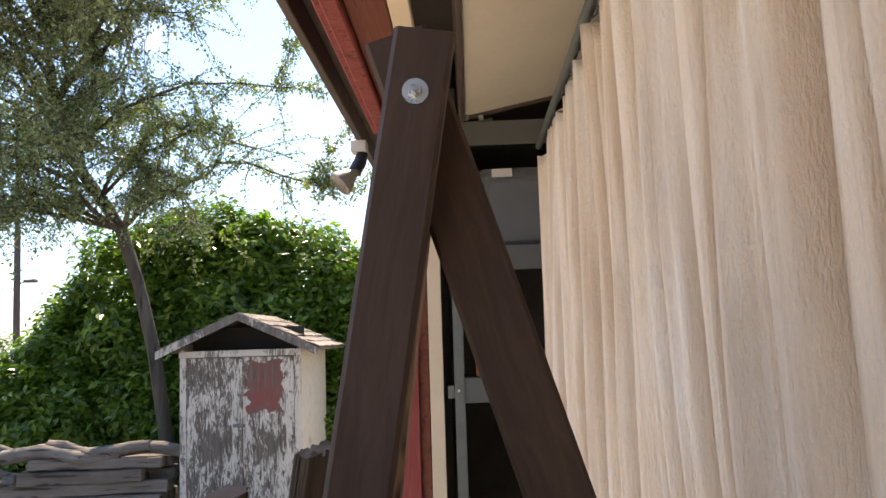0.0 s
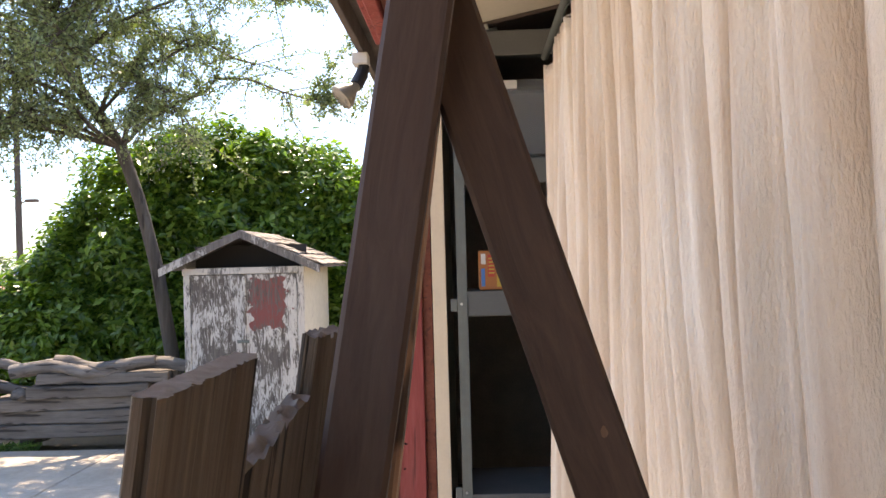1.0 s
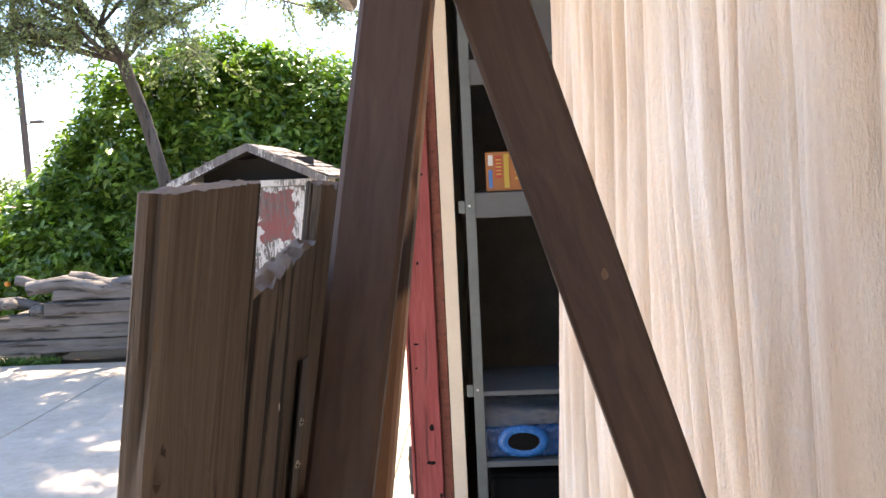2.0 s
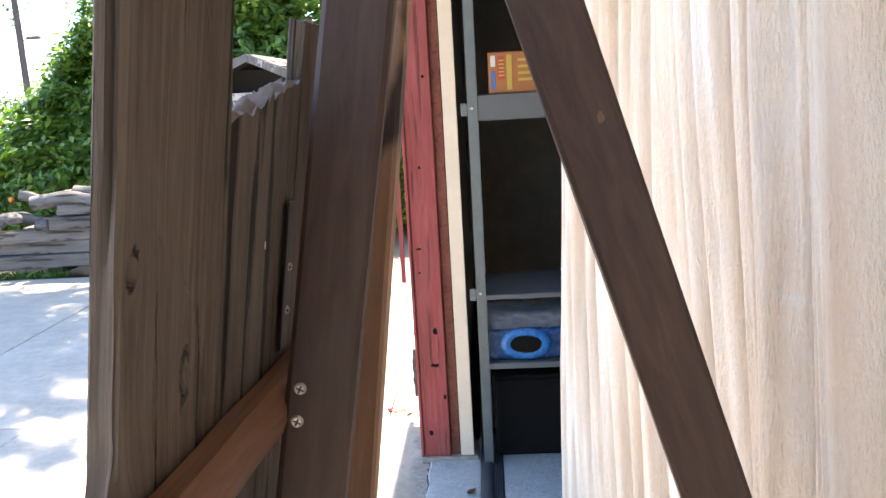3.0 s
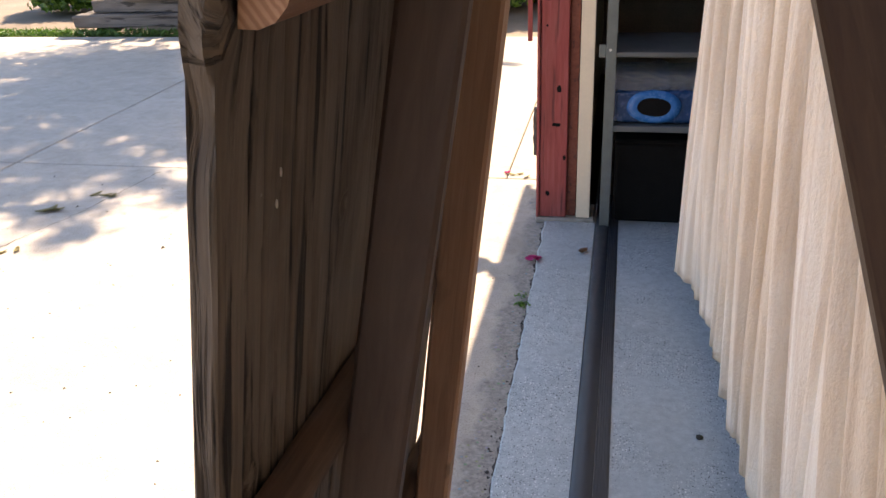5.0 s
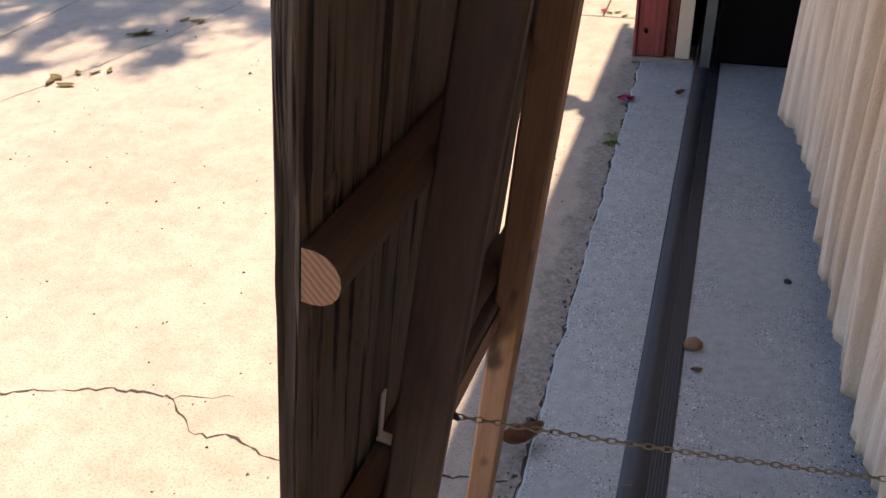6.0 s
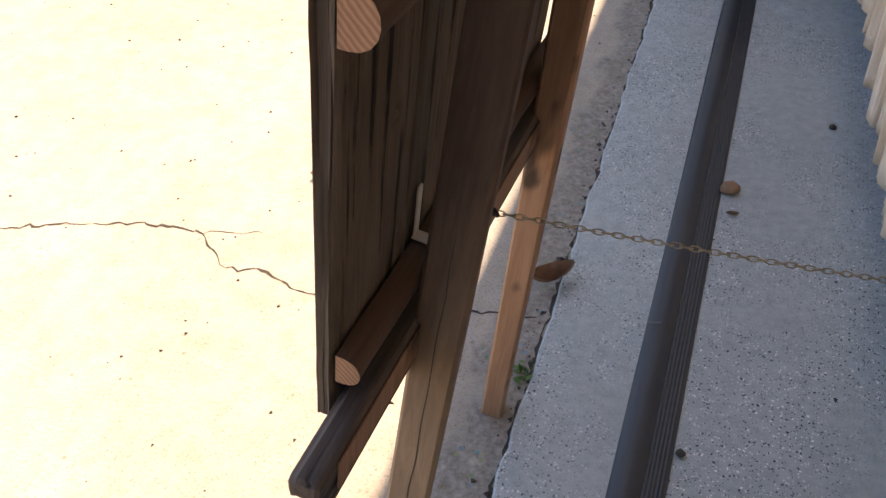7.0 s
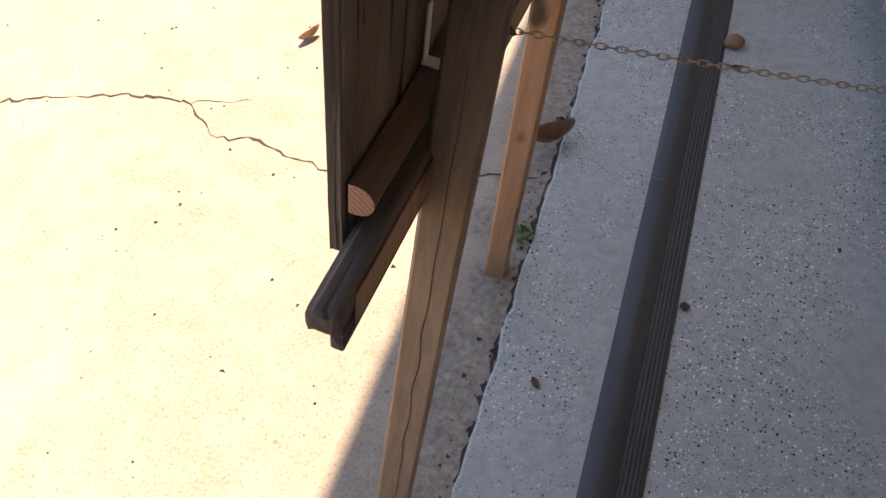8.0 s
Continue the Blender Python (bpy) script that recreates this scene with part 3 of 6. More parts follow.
def ragged_strip(name, x0a, x0b, x1a, x1b, y0, y1, top, material, label, seed, rag=0.008, steps=180):
    """A slab strip whose two long edges are broken and uneven."""
    bm = bmesh.new()
    rows = []
    for i in range(steps + 1):
        u = i / steps
        y = y0 + (y1 - y0) * u
        a = x0a + (x0b - x0a) * u + rag * 1.5 * noise.noise((y * 9, seed, 0)) + rag * 0.8 * noise.noise((y * 37, seed, 3))
        b = x1a + (x1b - x1a) * u
        zt = top + 0.0015 * noise.noise((y * 5, seed, 8))
        rows.append([bm.verts.new((a + 0.004, y, top - 0.10)), bm.verts.new((a, y, zt - 0.006)), bm.verts.new((a + 0.006, y, zt)), bm.verts.new((b, y, zt)), bm.verts.new((b, y, top - 0.10))])
    for p, q in zip(rows, rows[1:]):
        for k in range(4):
            bm.faces.new((p[k], p[k + 1], q[k + 1], q[k]))
    bm.faces.new(rows[0])
    bm.faces.new(rows[-1][::-1])
    bmesh.ops.recalc_face_normals(bm, faces=bm.faces)
    return setting(name, bm, material, label, "pavement")


# worn old concrete beside the painted slab, then the painted slab itself
ragged_strip("floor_apron", 0.085, -0.012, 0.262, 0.245, -2.0, 4.20, 0.012, M_FLOOR, "blue-grey painted concrete apron with paint flakes", 4.0)
setting("floor", box_bm(0.24, 6.0, -3.0, 8.0, -0.12, 0.006), M_FLOOR, "blue-grey painted garage floor with black and white flakes", "floor")

# rubber threshold: a ridged strip
seal = empty("threshold_seal", (0.30, 1.0, 0.006))
prof = [(0.250, 0.004), (0.251, 0.011), (0.258, 0.018), (0.270, 0.024), (0.286, 0.027), (0.302, 0.025), (0.3175, 0.018), (0.3175, 0.004)]
smooth(part("bulb", prism_bm(prof, -2.0, 4.6), M_RUBBER, seal, "smooth rounded rubber ridge"), 60)
prof = [(0.3185, 0.004), (0.3185, 0.0175)]
for k in range(5):
    prof += [(0.3215 + 0.008 * k, 0.0180 - 0.0015 * k), (0.3255 + 0.008 * k, 0.0160 - 0.0015 * k)]
prof += [(0.362, 0.009), (0.364, 0.004)]
part("ribbed_flange", prism_bm(prof, -2.0, 4.6), M_RUBBER, seal, "ribbed rubber flange")
tagged(seal, "black ribbed rubber threshold strip glued to painted floor", "door seal")

# garage shell
def walls():
    bm = box_bm(6.0, 6.15, -3.0, 8.0, -0.1, 3.6)
    setting("wall_east", bm, M_DARK, "dim unpainted garage back wall", "wall")
    setting("wall_north", box_bm(0.0, 6.15, 8.0, 8.15, -0.1, 3.6), M_DARK, "dim unpainted garage end wall", "wall")
    setting("wall_south", box_bm(0.0, 6.15, -3.15, -3.0, -0.1, 3.6), M_DARK, "dim unpainted garage end wall", "wall")
    setting("wall_west", box_bm(0.02, 0.16, 4.46, 8.0, -0.1, 3.6), M_STUCCO, "tan stucco garage wall beyond the doorway", "wall")
    setting("wall_pier", box_bm(0.02, 0.16, -3.15, -2.7, -0.1, 3.6), M_STUCCO, "tan stucco garage wall", "wall")
    setting("ceiling", box_bm(0.0, 6.15, -3.15, 8.15, 3.6, 3.7), M_CEIL, "dark bare garage ceiling", "ceiling")


walls()

# door frame: red post, brown gap board, cream stop
post = empty("door_post", (0.07, 4.3, 0))
part("board", box_bm(-0.040, 0.095, 4.215, 4.36, 0.03, 3.05, 0.004), M_RED, post)
part("face_board", box_bm(-0.056, -0.041, 4.205, 4.36, 0.03, 3.05, 0.003), M_RED, post)
part("jamb_board", box_bm(0.0955, 0.143, 4.24, 4.40, 0.03, 3.05, 0.003), M_REDBROWN, post)
part("sill_plate", box_bm(-0.060, 0.24, 4.2, 4.42, 0.0, 0.029, 0.006), M_AGG, post)
for x, z, rx, rz in ((-0.006, 1.12, 0.013, 0.006), (0.082, 0.35, 0.008, 0.012), (0.050, 0.70, 0.012, 0.018), (-0.010, 1.00, 0.006, 0.005), (0.040, 0.52, 0.020, 0.010), (0.02, 1.52, 0.006, 0.009), (0.06, 1.95, 0.008, 0.007), (0.0, 0.16, 0.010, 0.014)):
    bm = disc_bm(1.0, 1.0, 14)
    for v in bm.verts:
        k = 1 + 0.45 * noise.noise((v.co.x * 3 + x * 90, v.co.z * 3, z * 9))
        v.co = Vector((x + v.co.x * rx * k, 4.215 + v.co.y * 0.0015, z + v.co.z * rz * k))
    part("knot", bm, M_KNOT_SHADE, post, "dark knot showing through the paint")
bm = box_bm(-0.072, -0.057, 4.21, 4.25, 0.36, 0.60, 0.002)
bmesh.ops.subdivide_edges(bm, edges=[q for q in bm.edges if q.calc_length() > 0.1], cuts=12)
for v in bm.verts:
    v.co.x += 0.008 * noise.noise(v.co * 30) if v.co.x < -0.064 else 0
part("splinter", bm, M_LEDGE, post, "grey splintered strip on the post's edge")
tagged(post, "faded red painted timber post of the garage doorway", "door post", kind="structure")
tagged(part("door_stop", box_bm(0.147, 0.214, 4.225, 4.262, 0.022, 3.05, 0.004, 2), M_CREAM), "cream painted wooden stop moulding beside red post", "trim", kind="structure")
strip = empty("hanging_trim", (-0.15, 4.9, 1.0))
part("strip", box_bm(-0.175, -0.150, 4.88, 4.90, 0.80, 3.0, 0.002), M_RED, strip)
tagged(strip, "loose red trim strip hanging along the wall corner", "trim", kind="structure")

# header along the opening, eave and fascia
hdr = empty("door_header", (0.0, 1.5, 3.05))
part("beam", box_bm(0.0, 0.13, -2.7, 4.40, 3.05, 3.36, 0.006), M_REDBROWN, hdr)
part("face_board", box_bm(-0.06, -0.002, -2.7, 4.40, 3.02, 3.34, 0.006), M_RED, hdr)
part("drip_board", box_bm(-0.115, -0.062, -2.7, 4.40, 3.10, 3.30, 0.006), M_RED, hdr)
tagged(hdr, "red and brown weathered timber header over the doorway", "door header", kind="structure")
tagged(part("header_stop", box_bm(0.134, 0.20, -2.7, 4.22, 3.04, 3.075, 0.004), M_CREAM), "cream painted stop moulding under the header", "trim", kind="structure")
eave = empty("eave", (-0.2, 1.5, 3.3))
part("fascia", box_bm(-0.335, -0.295, -3.2, 6.6, 3.31, 3.50, 0.005), M_FASCIA, eave)
part("soffit", box_bm(-0.294, -0.117, -3.2, 6.6, 3.44, 3.48), M_FASCIA, eave)
part("roof_edge", box_bm(-0.35, 0.05, -3.2, 6.62, 3.502, 3.54), M_SHINGLE, eave)
part("bracket", box_bm(-0.37, -0.27, 5.36, 5.48, 3.235, 3.309, 0.006), M_WHITE, eave, "white painted metal bracket at the fascia's end")
tagged(eave, "brown painted roof eave and fascia over the doorway", "eave", kind="structure")

# flood lamp under the eave's end
def flood_lamp():
    e = empty("flood_lamp", (-0.35, 5.4, 3.2))
    part("holder", tube_bm([(-0.30, 5.42, 3.234), (-0.315, 5.40, 3.17), (-0.345, 5.36, 3.10)], [0.036, 0.042, 0.042], 14), M_BLACK, e, "black plastic lamp holder")
    d = Vector((-0.70, -0.30, -0.64)).normalized()
    p = Vector((-0.34, 5.365, 3.105))
    b = smooth(part("bulb", tube_bm([p, p + d * 0.04, p + d * 0.10, p + d * 0.135, p + d * 0.145], [0.028, 0.040, 0.080, 0.086, 0.075], 22), plain("frosted_lamp_glass", (0.27, 0.24, 0.19), 0.3, 0.25, 0.1, 10, 0.02), e, "silvered reflector bulb, unlit"), 50)
    tagged(e, "unlit floodlight bulb in a black holder under the eave", "lamp")


flood_lamp()
hook = tagged(smooth(part("wall_hook", tube_bm([(-0.06, 4.2, 2.62), (-0.09, 4.18, 2.62), (-0.11, 4.18, 2.605), (-0.115, 4.18, 2.585), (-0.10, 4.18, 2.57), (-0.085, 4.18, 2.578)], [0.006] * 6, 8), M_STEEL)), "small steel eye hook screwed to the red post", "hook")

# one-piece garage door, swung up under the ceiling
def garage_door():
    # tilted: its inner side hangs higher than the edge over the threshold
    e = empty("garage_door", (0.335, 1.5, 3.085))
    e.rotation_euler = (0, radians(-11.5), 0)
    lay = lambda name, bm, m, label="": part(name, bm, m, None, label)
    pieces = [lay("panel", box_bm(0.024, 2.2, -2.8, 2.62, 0.012, 0.045, 0.003), M_DOOR),
              lay("edge_rail", box_bm(0.0, 0.022, -2.8, 2.62, -0.004, 0.050, 0.003), M_FASCIA, "brown edge rail of the door"),
              lay("end_rail", box_bm(0.0, 2.2, 2.621, 2.65, -0.002, 0.050, 0.003), M_FASCIA, "brown end rail of the door"),
              lay("hinge_bar", box_bm(0.02, 0.16, 2.66, 2.70, -0.045, -0.010, 0.004), M_STEEL, "steel pivot bar of the door")]
    for x, z in ((0.03, -0.012), (0.10, -0.030)):
        pieces.append(lay("bolt", tube_bm([(x, 2.60, z), (x, 2.60, z + 0.024)], [0.013, 0.013], 8), M_ZINC))
    for o in pieces:
        o.parent = e
    tagged(e, "cream garage door swung up under the ceiling", "garage door", kind="structure")


garage_door()


# ------------------------------------------------------------ curtain on its rail
R_TOP, R_BOT = Vector((0.327, 0.892, 2.2)), Vector((1.024, 0.888, 0.0))


def curtain():
    e = empty("curtain", (0.68, 2.0, 2.8))
    y0, y1, zt = -0.6, 3.46, 2.765
    ny, nz = 1300, 60
    rng = random.Random(5)
    ph = [rng.uniform(0, 6.28) for _ in range(8)]
    verts, faces = [], []
    for j in range(nz + 1):
        w = j / nz
        for i in range(ny + 1):
            u = i / ny
            y = y0 + (y1 - y0) * u
            # hem line: rises in scallops, shorter at the far end
            zb = 0.11 + 0.03 * math.sin(y * 2.1 + 0.8) + 0.012 * math.sin(y * 9.0)
            top = zt + 0.05 * abs(math.sin(y * math.pi / 0.26)) - 0.05 * max(0.0, min(1.0, (y - 3.2) / 0.2))
            z = top + (zb - top) * w
            # pleats bunch up towards the far end, and drift sideways down the cloth
            near = max(0.0, min(1.0, (3.3 - y) / 2.6))
            s = 52 * y + 3.2 * y * y + 3.4 * noise.noise((y * 1.9, 0.3 * w, 5.0)) + w * (1.5 * noise.noise((y * 2.6, 1.2 * w, 9.0)) - 0.9 * near)
            f = math.sin(s + ph[3])
            f = math.copysign(abs(f) ** 0.7, f)
            f2 = math.sin(s * 0.43 + ph[5] + 0.7 * w)
            f4 = math.sin(s * 2.3 + ph[6] + 3.0 * noise.noise((y * 4, w * 2, 1)))
            f3 = noise.noise((y * 6.0, z * 1.1, 2.0))
            a = (0.037 + 0.012 * near) * (0.75 + 0.9 * noise.noise((y * 3.7, w * 0.8, 3.0)))
            a *= (0.7 + 0.5 * min(1.0, w * 3.0) - 0.85 * max(0.0, w - 0.6) / 0.4) * (1 - 0.3 * w ** 4)
            crease = (1 - abs(math.sin(0.61 * s + 1.3 * noise.noise((y * 5, w, 7))))) ** 4
            fine = (1 - abs(math.sin(1.37 * s + 2.0 * noise.noise((y * 6, w * 1.5, 4))))) ** 3
            x = 0.688 + a * f + 0.014 * f2 + 0.005 * f4 + 0.018 * f3 + (0.030 * crease + 0.018 * fine) * (1 - 0.75 * w) + w * 0.062 * (3.1 - y)
            x += (0.045 * math.exp(-((w - 0.35) / 0.28) ** 2) - 0.07 * (0.3 + 0.7 * w)) * max(0.0, (y - 3.2) / 0.26)
            # the easel's rear leg pushes the cloth back
            leg = R_BOT + (R_TOP - R_BOT) * (z / 2.2)
            push = max(0.0, leg.x + 0.055 - x)
            x += push * math.exp(-((y - leg.y) / 0.34) ** 2)
            verts.append((x, y + 0.012 * math.cos(s + ph[3]), z))
    for j in range(nz):
        for i in range(ny):
            q = j * (ny + 1) + i
            faces.append((q, q + 1, q + ny + 2, q + ny + 1))
    me = bpy.data.meshes.new("cloth")
    me.from_pydata(verts, [], faces)
    me.materials.append(M_CANVAS)
    for p in me.polygons:
        p.use_smooth = True
    c = new("cloth", me)
    c.parent, c.matrix_parent_inverse = e, Matrix.Translation(-Vector(e.location))
    th = c.modifiers.new("thickness", "SOLIDIFY")
    th.thickness = 0.0025
    tagged(e, "unbleached canvas drop cloth hung in folds as a curtain", "curtain")
    tagged(smooth(part("curtain_rail", tube_bm([(0.70, -1.2, 2.915), (0.70, 4.0, 2.915)], [0.017, 0.017], 14), M_STEEL), 50), "galvanised conduit rail holding the canvas curtain", "curtain rail")
    hook_bm = tube_bm([(0.70, 0, 2.936), (0.722, 0, 2.93), (0.722, 0, 2.90), (0.70, 0, 2.885), (0.685, 0.004, 2.86), (0.68, 0.006, 2.825), (0.687, 0.004, 2.812)], [0.0028] * 7, 6)
    first = part("hook", hook_bm, M_STEEL, e, "bent wire hook")
    for i in range(1, 15):
        o = first.copy()
        scene.collection.objects.link(o)
        o.location.y += 0.26 * i - 0.52
    first.location.y = -0.52


curtain()


# ------------------------------------------------------------ the easel
def beam(name, top, bot, wx, dy, material, parent, label="", bevel=0.004):
    """A straight timber between the centres of its near face, wx wide and dy deep (to +y), grain along its length."""
    top, bot = Vector(top), Vector(bot)
    d = (top - bot).normalized()
    yy = Vector((0, 1, 0))
    yy = (yy - d * yy.dot(d)).normalized()
    xx = yy.cross(d).normalized()
    length = (top - bot).length
    bm = bmesh.new()
    n = 16
    rings = []
    c = bevel
    prof = [(-wx / 2 + c, 0), (wx / 2 - c, 0), (wx / 2, c), (wx / 2, dy - c), (wx / 2 - c, dy), (-wx / 2 + c, dy), (-wx / 2, dy - c), (-wx / 2, c)]
    for i in range(n + 1):
        r = []
        for k, (a, b) in enumerate(prof):
            jit = 0.0009 * noise.noise((i * 1.7, k * 3.1, top.x * 9)) if 0 < i < n else 0
            r.append(bm.verts.new((a + jit, b + jit, length * i / n)))
        rings.append(r)
    for r, s in zip(rings, rings[1:]):
        for k in range(8):
            bm.faces.new((r[k], r[(k + 1) % 8], s[(k + 1) % 8], s[k]))
    bm.faces.new(rings[0][::-1])
    bm.faces.new(rings[-1])
    bmesh.ops.recalc_face_normals(bm, faces=bm.faces)
    o = part(name, bm, material, parent, label)
    o.matrix_basis = Matrix.Translation(bot) @ Matrix((xx, yy, d)).transposed().to_4x4()
    return o


L1_A, L1_B = Vector((0.3179, 0.820, 2.305)), Vector((-0.0447, 0.567, 0.0))
L2_A, L2_B = Vector((0.311, 0.858, 2.27)), Vector((-0.021, 1.168, 0.0))


def on_leg(a, b, z):
    return b + (a - b) * ((z - b.z) / (a.z - b.z))


# the picket panel's own frame: a along the panel, n out of its face towards the easel's front, w up its slope
P_UP = Vector((0.153, 0, 1)).normalized()
P_ALONG = Vector((0.057, 0.998, 0)).normalized()
P_OUT = P_UP.cross(P_ALONG).normalized()
if P_OUT.x > 0:
    P_OUT = -P_OUT
P_O = Vector((0.1905 - 0.153 * 1.939, 0.55, 0))
P_M = Matrix.Translation(P_O) @ Matrix((P_OUT, P_ALONG, P_UP)).transposed().to_4x4()
W = lambda z: z * 1.011          # slope length for a height


KNOTS = [(0.006, 1.640, 0.022, 0.033), (0.016, 1.80, 0.006, 0.010), (0.088, 1.720, 0.007, 0.018), (0.05, 1.30, 0.006, 0.011), (0.11, 1.12, 0.006, 0.009), (0.21, 1.45, 0.007, 0.010)]


def grain_at(a, z):
    """The grain's course across a board, flowing round its knots; and how deep inside a knot a place lies."""
    psi, core = a, 0.0
    for ka, kz, ra, rz in KNOTS:
        u, v = (a - ka) / ra, (z - kz) / rz
        r2 = u * u + v * v
        if r2 < 1.0:
            return ka + 2.6 * ra * math.sqrt(r2) + 0.3, 1.0 - math.sqrt(r2)
        if r2 < 30:
            psi -= (a - ka) / r2
    return psi, core


def jagged_board(a0, a1, z0, z1, thick, seed, jag=0.004, slope=0.0, near_wave=0.0):
    """A weathered picket: furrowed faces, uneven long edges, chipped top."""
    near = near_wave > 0
    nz, na, nt = (300, 54, 7) if near else (150, 24, 4)
    verts, grain, faces, index, dirt_and_shade, cut = [], [], [], {}, [], [0.0]

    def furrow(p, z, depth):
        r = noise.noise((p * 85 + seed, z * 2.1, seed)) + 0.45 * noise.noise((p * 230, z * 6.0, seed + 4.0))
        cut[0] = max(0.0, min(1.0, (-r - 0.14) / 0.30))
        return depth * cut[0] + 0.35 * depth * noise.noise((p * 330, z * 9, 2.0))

    def vert(i, j, k):
        """i across, j up, k through the thickness."""
        if (i, j, k) in index:
            return index[i, j, k]
        u, v, d = i / na, j / nz, k / nt
        z = z0 + (z1 - z0) * v
        a = a0 + (a1 - a0) * u
        psi, core = grain_at(a, z)
        x = d * thick
        if k == 0:
            x += furrow(psi, z, 0.0032 if near else 0.002) - 0.004 * core + 0.0012 * noise.noise((u * 6 + seed, z * 2.5, 7))
            if core:
                x += 0.003 * abs(math.sin(core * 16 + 3 * noise.noise((a * 120, z * 60, 1)))) * (1 - core)
        if i == 0:
            # wane and furrows of the long edge, with the big knot's bulge and the hollow under it
            a += 0.003 * noise.noise((z * 14, seed, 1)) + furrow(d * 0.03 + 0.7, z, 0.0045 if near else 0.0025)
            if near:
                a += -0.0075 * math.exp(-((z - 1.655) / 0.042) ** 2) + 0.0075 * math.exp(-((z - 1.575) / 0.022) ** 2) + 0.004 * math.exp(-((z - 1.705) / 0.02) ** 2)
                a += 0.0022 * noise.noise((z * 75, d * 3, 6)) * math.exp(-((z - 1.64) / 0.07) ** 2)
            if k in (0, nt):
                x += 0.0022 if k == 0 else -0.0022
            elif k in (1, nt - 1):
                a -= 0.0012
        if i == na:
            a += 0.0025 * noise.noise((z * 12, seed, 5))
        if j == nz:
            z += slope * u + jag * (noise.noise((u * 7, seed, 3)) + 0.9 * noise.noise((u * 25, seed, 9 + d * 2)) + 0.5 * noise.noise((u * 60, seed, d * 5)))
        index[i, j, k] = len(verts)
        # deeper cuts get a darker colour, for shade in the groove besides dirt
        dirt_and_shade.append(cut[0] * (0.85 if near else 0.3) if k == 0 or i == 0 else 0.0)
        verts.append((x, a, W(z)))
        grain.append((x if k else 0.0, psi + seed * 0.37 + (0.0 if i else d * 0.03), z))
        return index[i, j, k]

    quad = lambda p, q, r, t: faces.append((vert(*p), vert(*q), vert(*r), vert(*t)))
    for j in range(nz):
        for i in range(na):
            quad((i, j, 0), (i, j + 1, 0), (i + 1, j + 1, 0), (i + 1, j, 0))
            quad((i, j, nt), (i + 1, j, nt), (i + 1, j + 1, nt), (i, j + 1, nt))
        for k in range(nt):
            quad((0, j, k), (0, j, k + 1), (0, j + 1, k + 1), (0, j + 1, k))
            quad((na, j, k), (na, j + 1, k), (na, j + 1, k + 1), (na, j, k + 1))
    sides = len(faces)
    for i in range(na):
        for k in range(nt):
            quad((i, nz, k), (i, nz, k + 1), (i + 1, nz, k + 1), (i + 1, nz, k))
            quad((i, 0, k), (i + 1, 0, k), (i + 1, 0, k + 1), (i, 0, k + 1))
    me = bpy.data.meshes.new("picket")
    me.from_pydata(verts, [], faces)
    at = me.attributes.new("grain", "FLOAT_VECTOR", "POINT")
    at.data.foreach_set("vector", np.array(grain, dtype=np.float32).ravel())
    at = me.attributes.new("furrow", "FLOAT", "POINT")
    at.data.foreach_set("value", np.array(dirt_and_shade, dtype=np.float32))
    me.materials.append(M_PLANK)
    me.materials.append(M_PLANK_TOP)
    # board ends take the paler, sky-lit colour
    for f in me.polygons[sides:]:
        f.material_index = 1
    return me


def screw(name, place, out, r, parent, label=""):
    """A cross-head screw whose head looks along out."""
    rot = Vector((0, -1, 0)).rotation_difference(Vector(out).normalized()).to_matrix().to_4x4()
    bm = disc_bm(r, r * 0.45, 18, r * 0.3)
    bmesh.ops.transform(bm, matrix=Matrix.Translation(place) @ rot, verts=bm.verts)
    head = part(name, bm, M_SCREW, parent, label)
    bm = bmesh.new()
    for k in (0, 1):
        s = (r * 0.62, r * 0.14) if k else (r * 0.14, r * 0.62)
        box_bm(-s[0], s[0], -r * 0.47, -r * 0.40, -s[1], s[1], bm=bm)
    bmesh.ops.transform(bm, matrix=Matrix.Translation(place) @ rot @ Matrix.Rotation(radians(27), 4, "Y"), verts=bm.verts)
    part("recess", bm, M_SLOT, head)
    return head


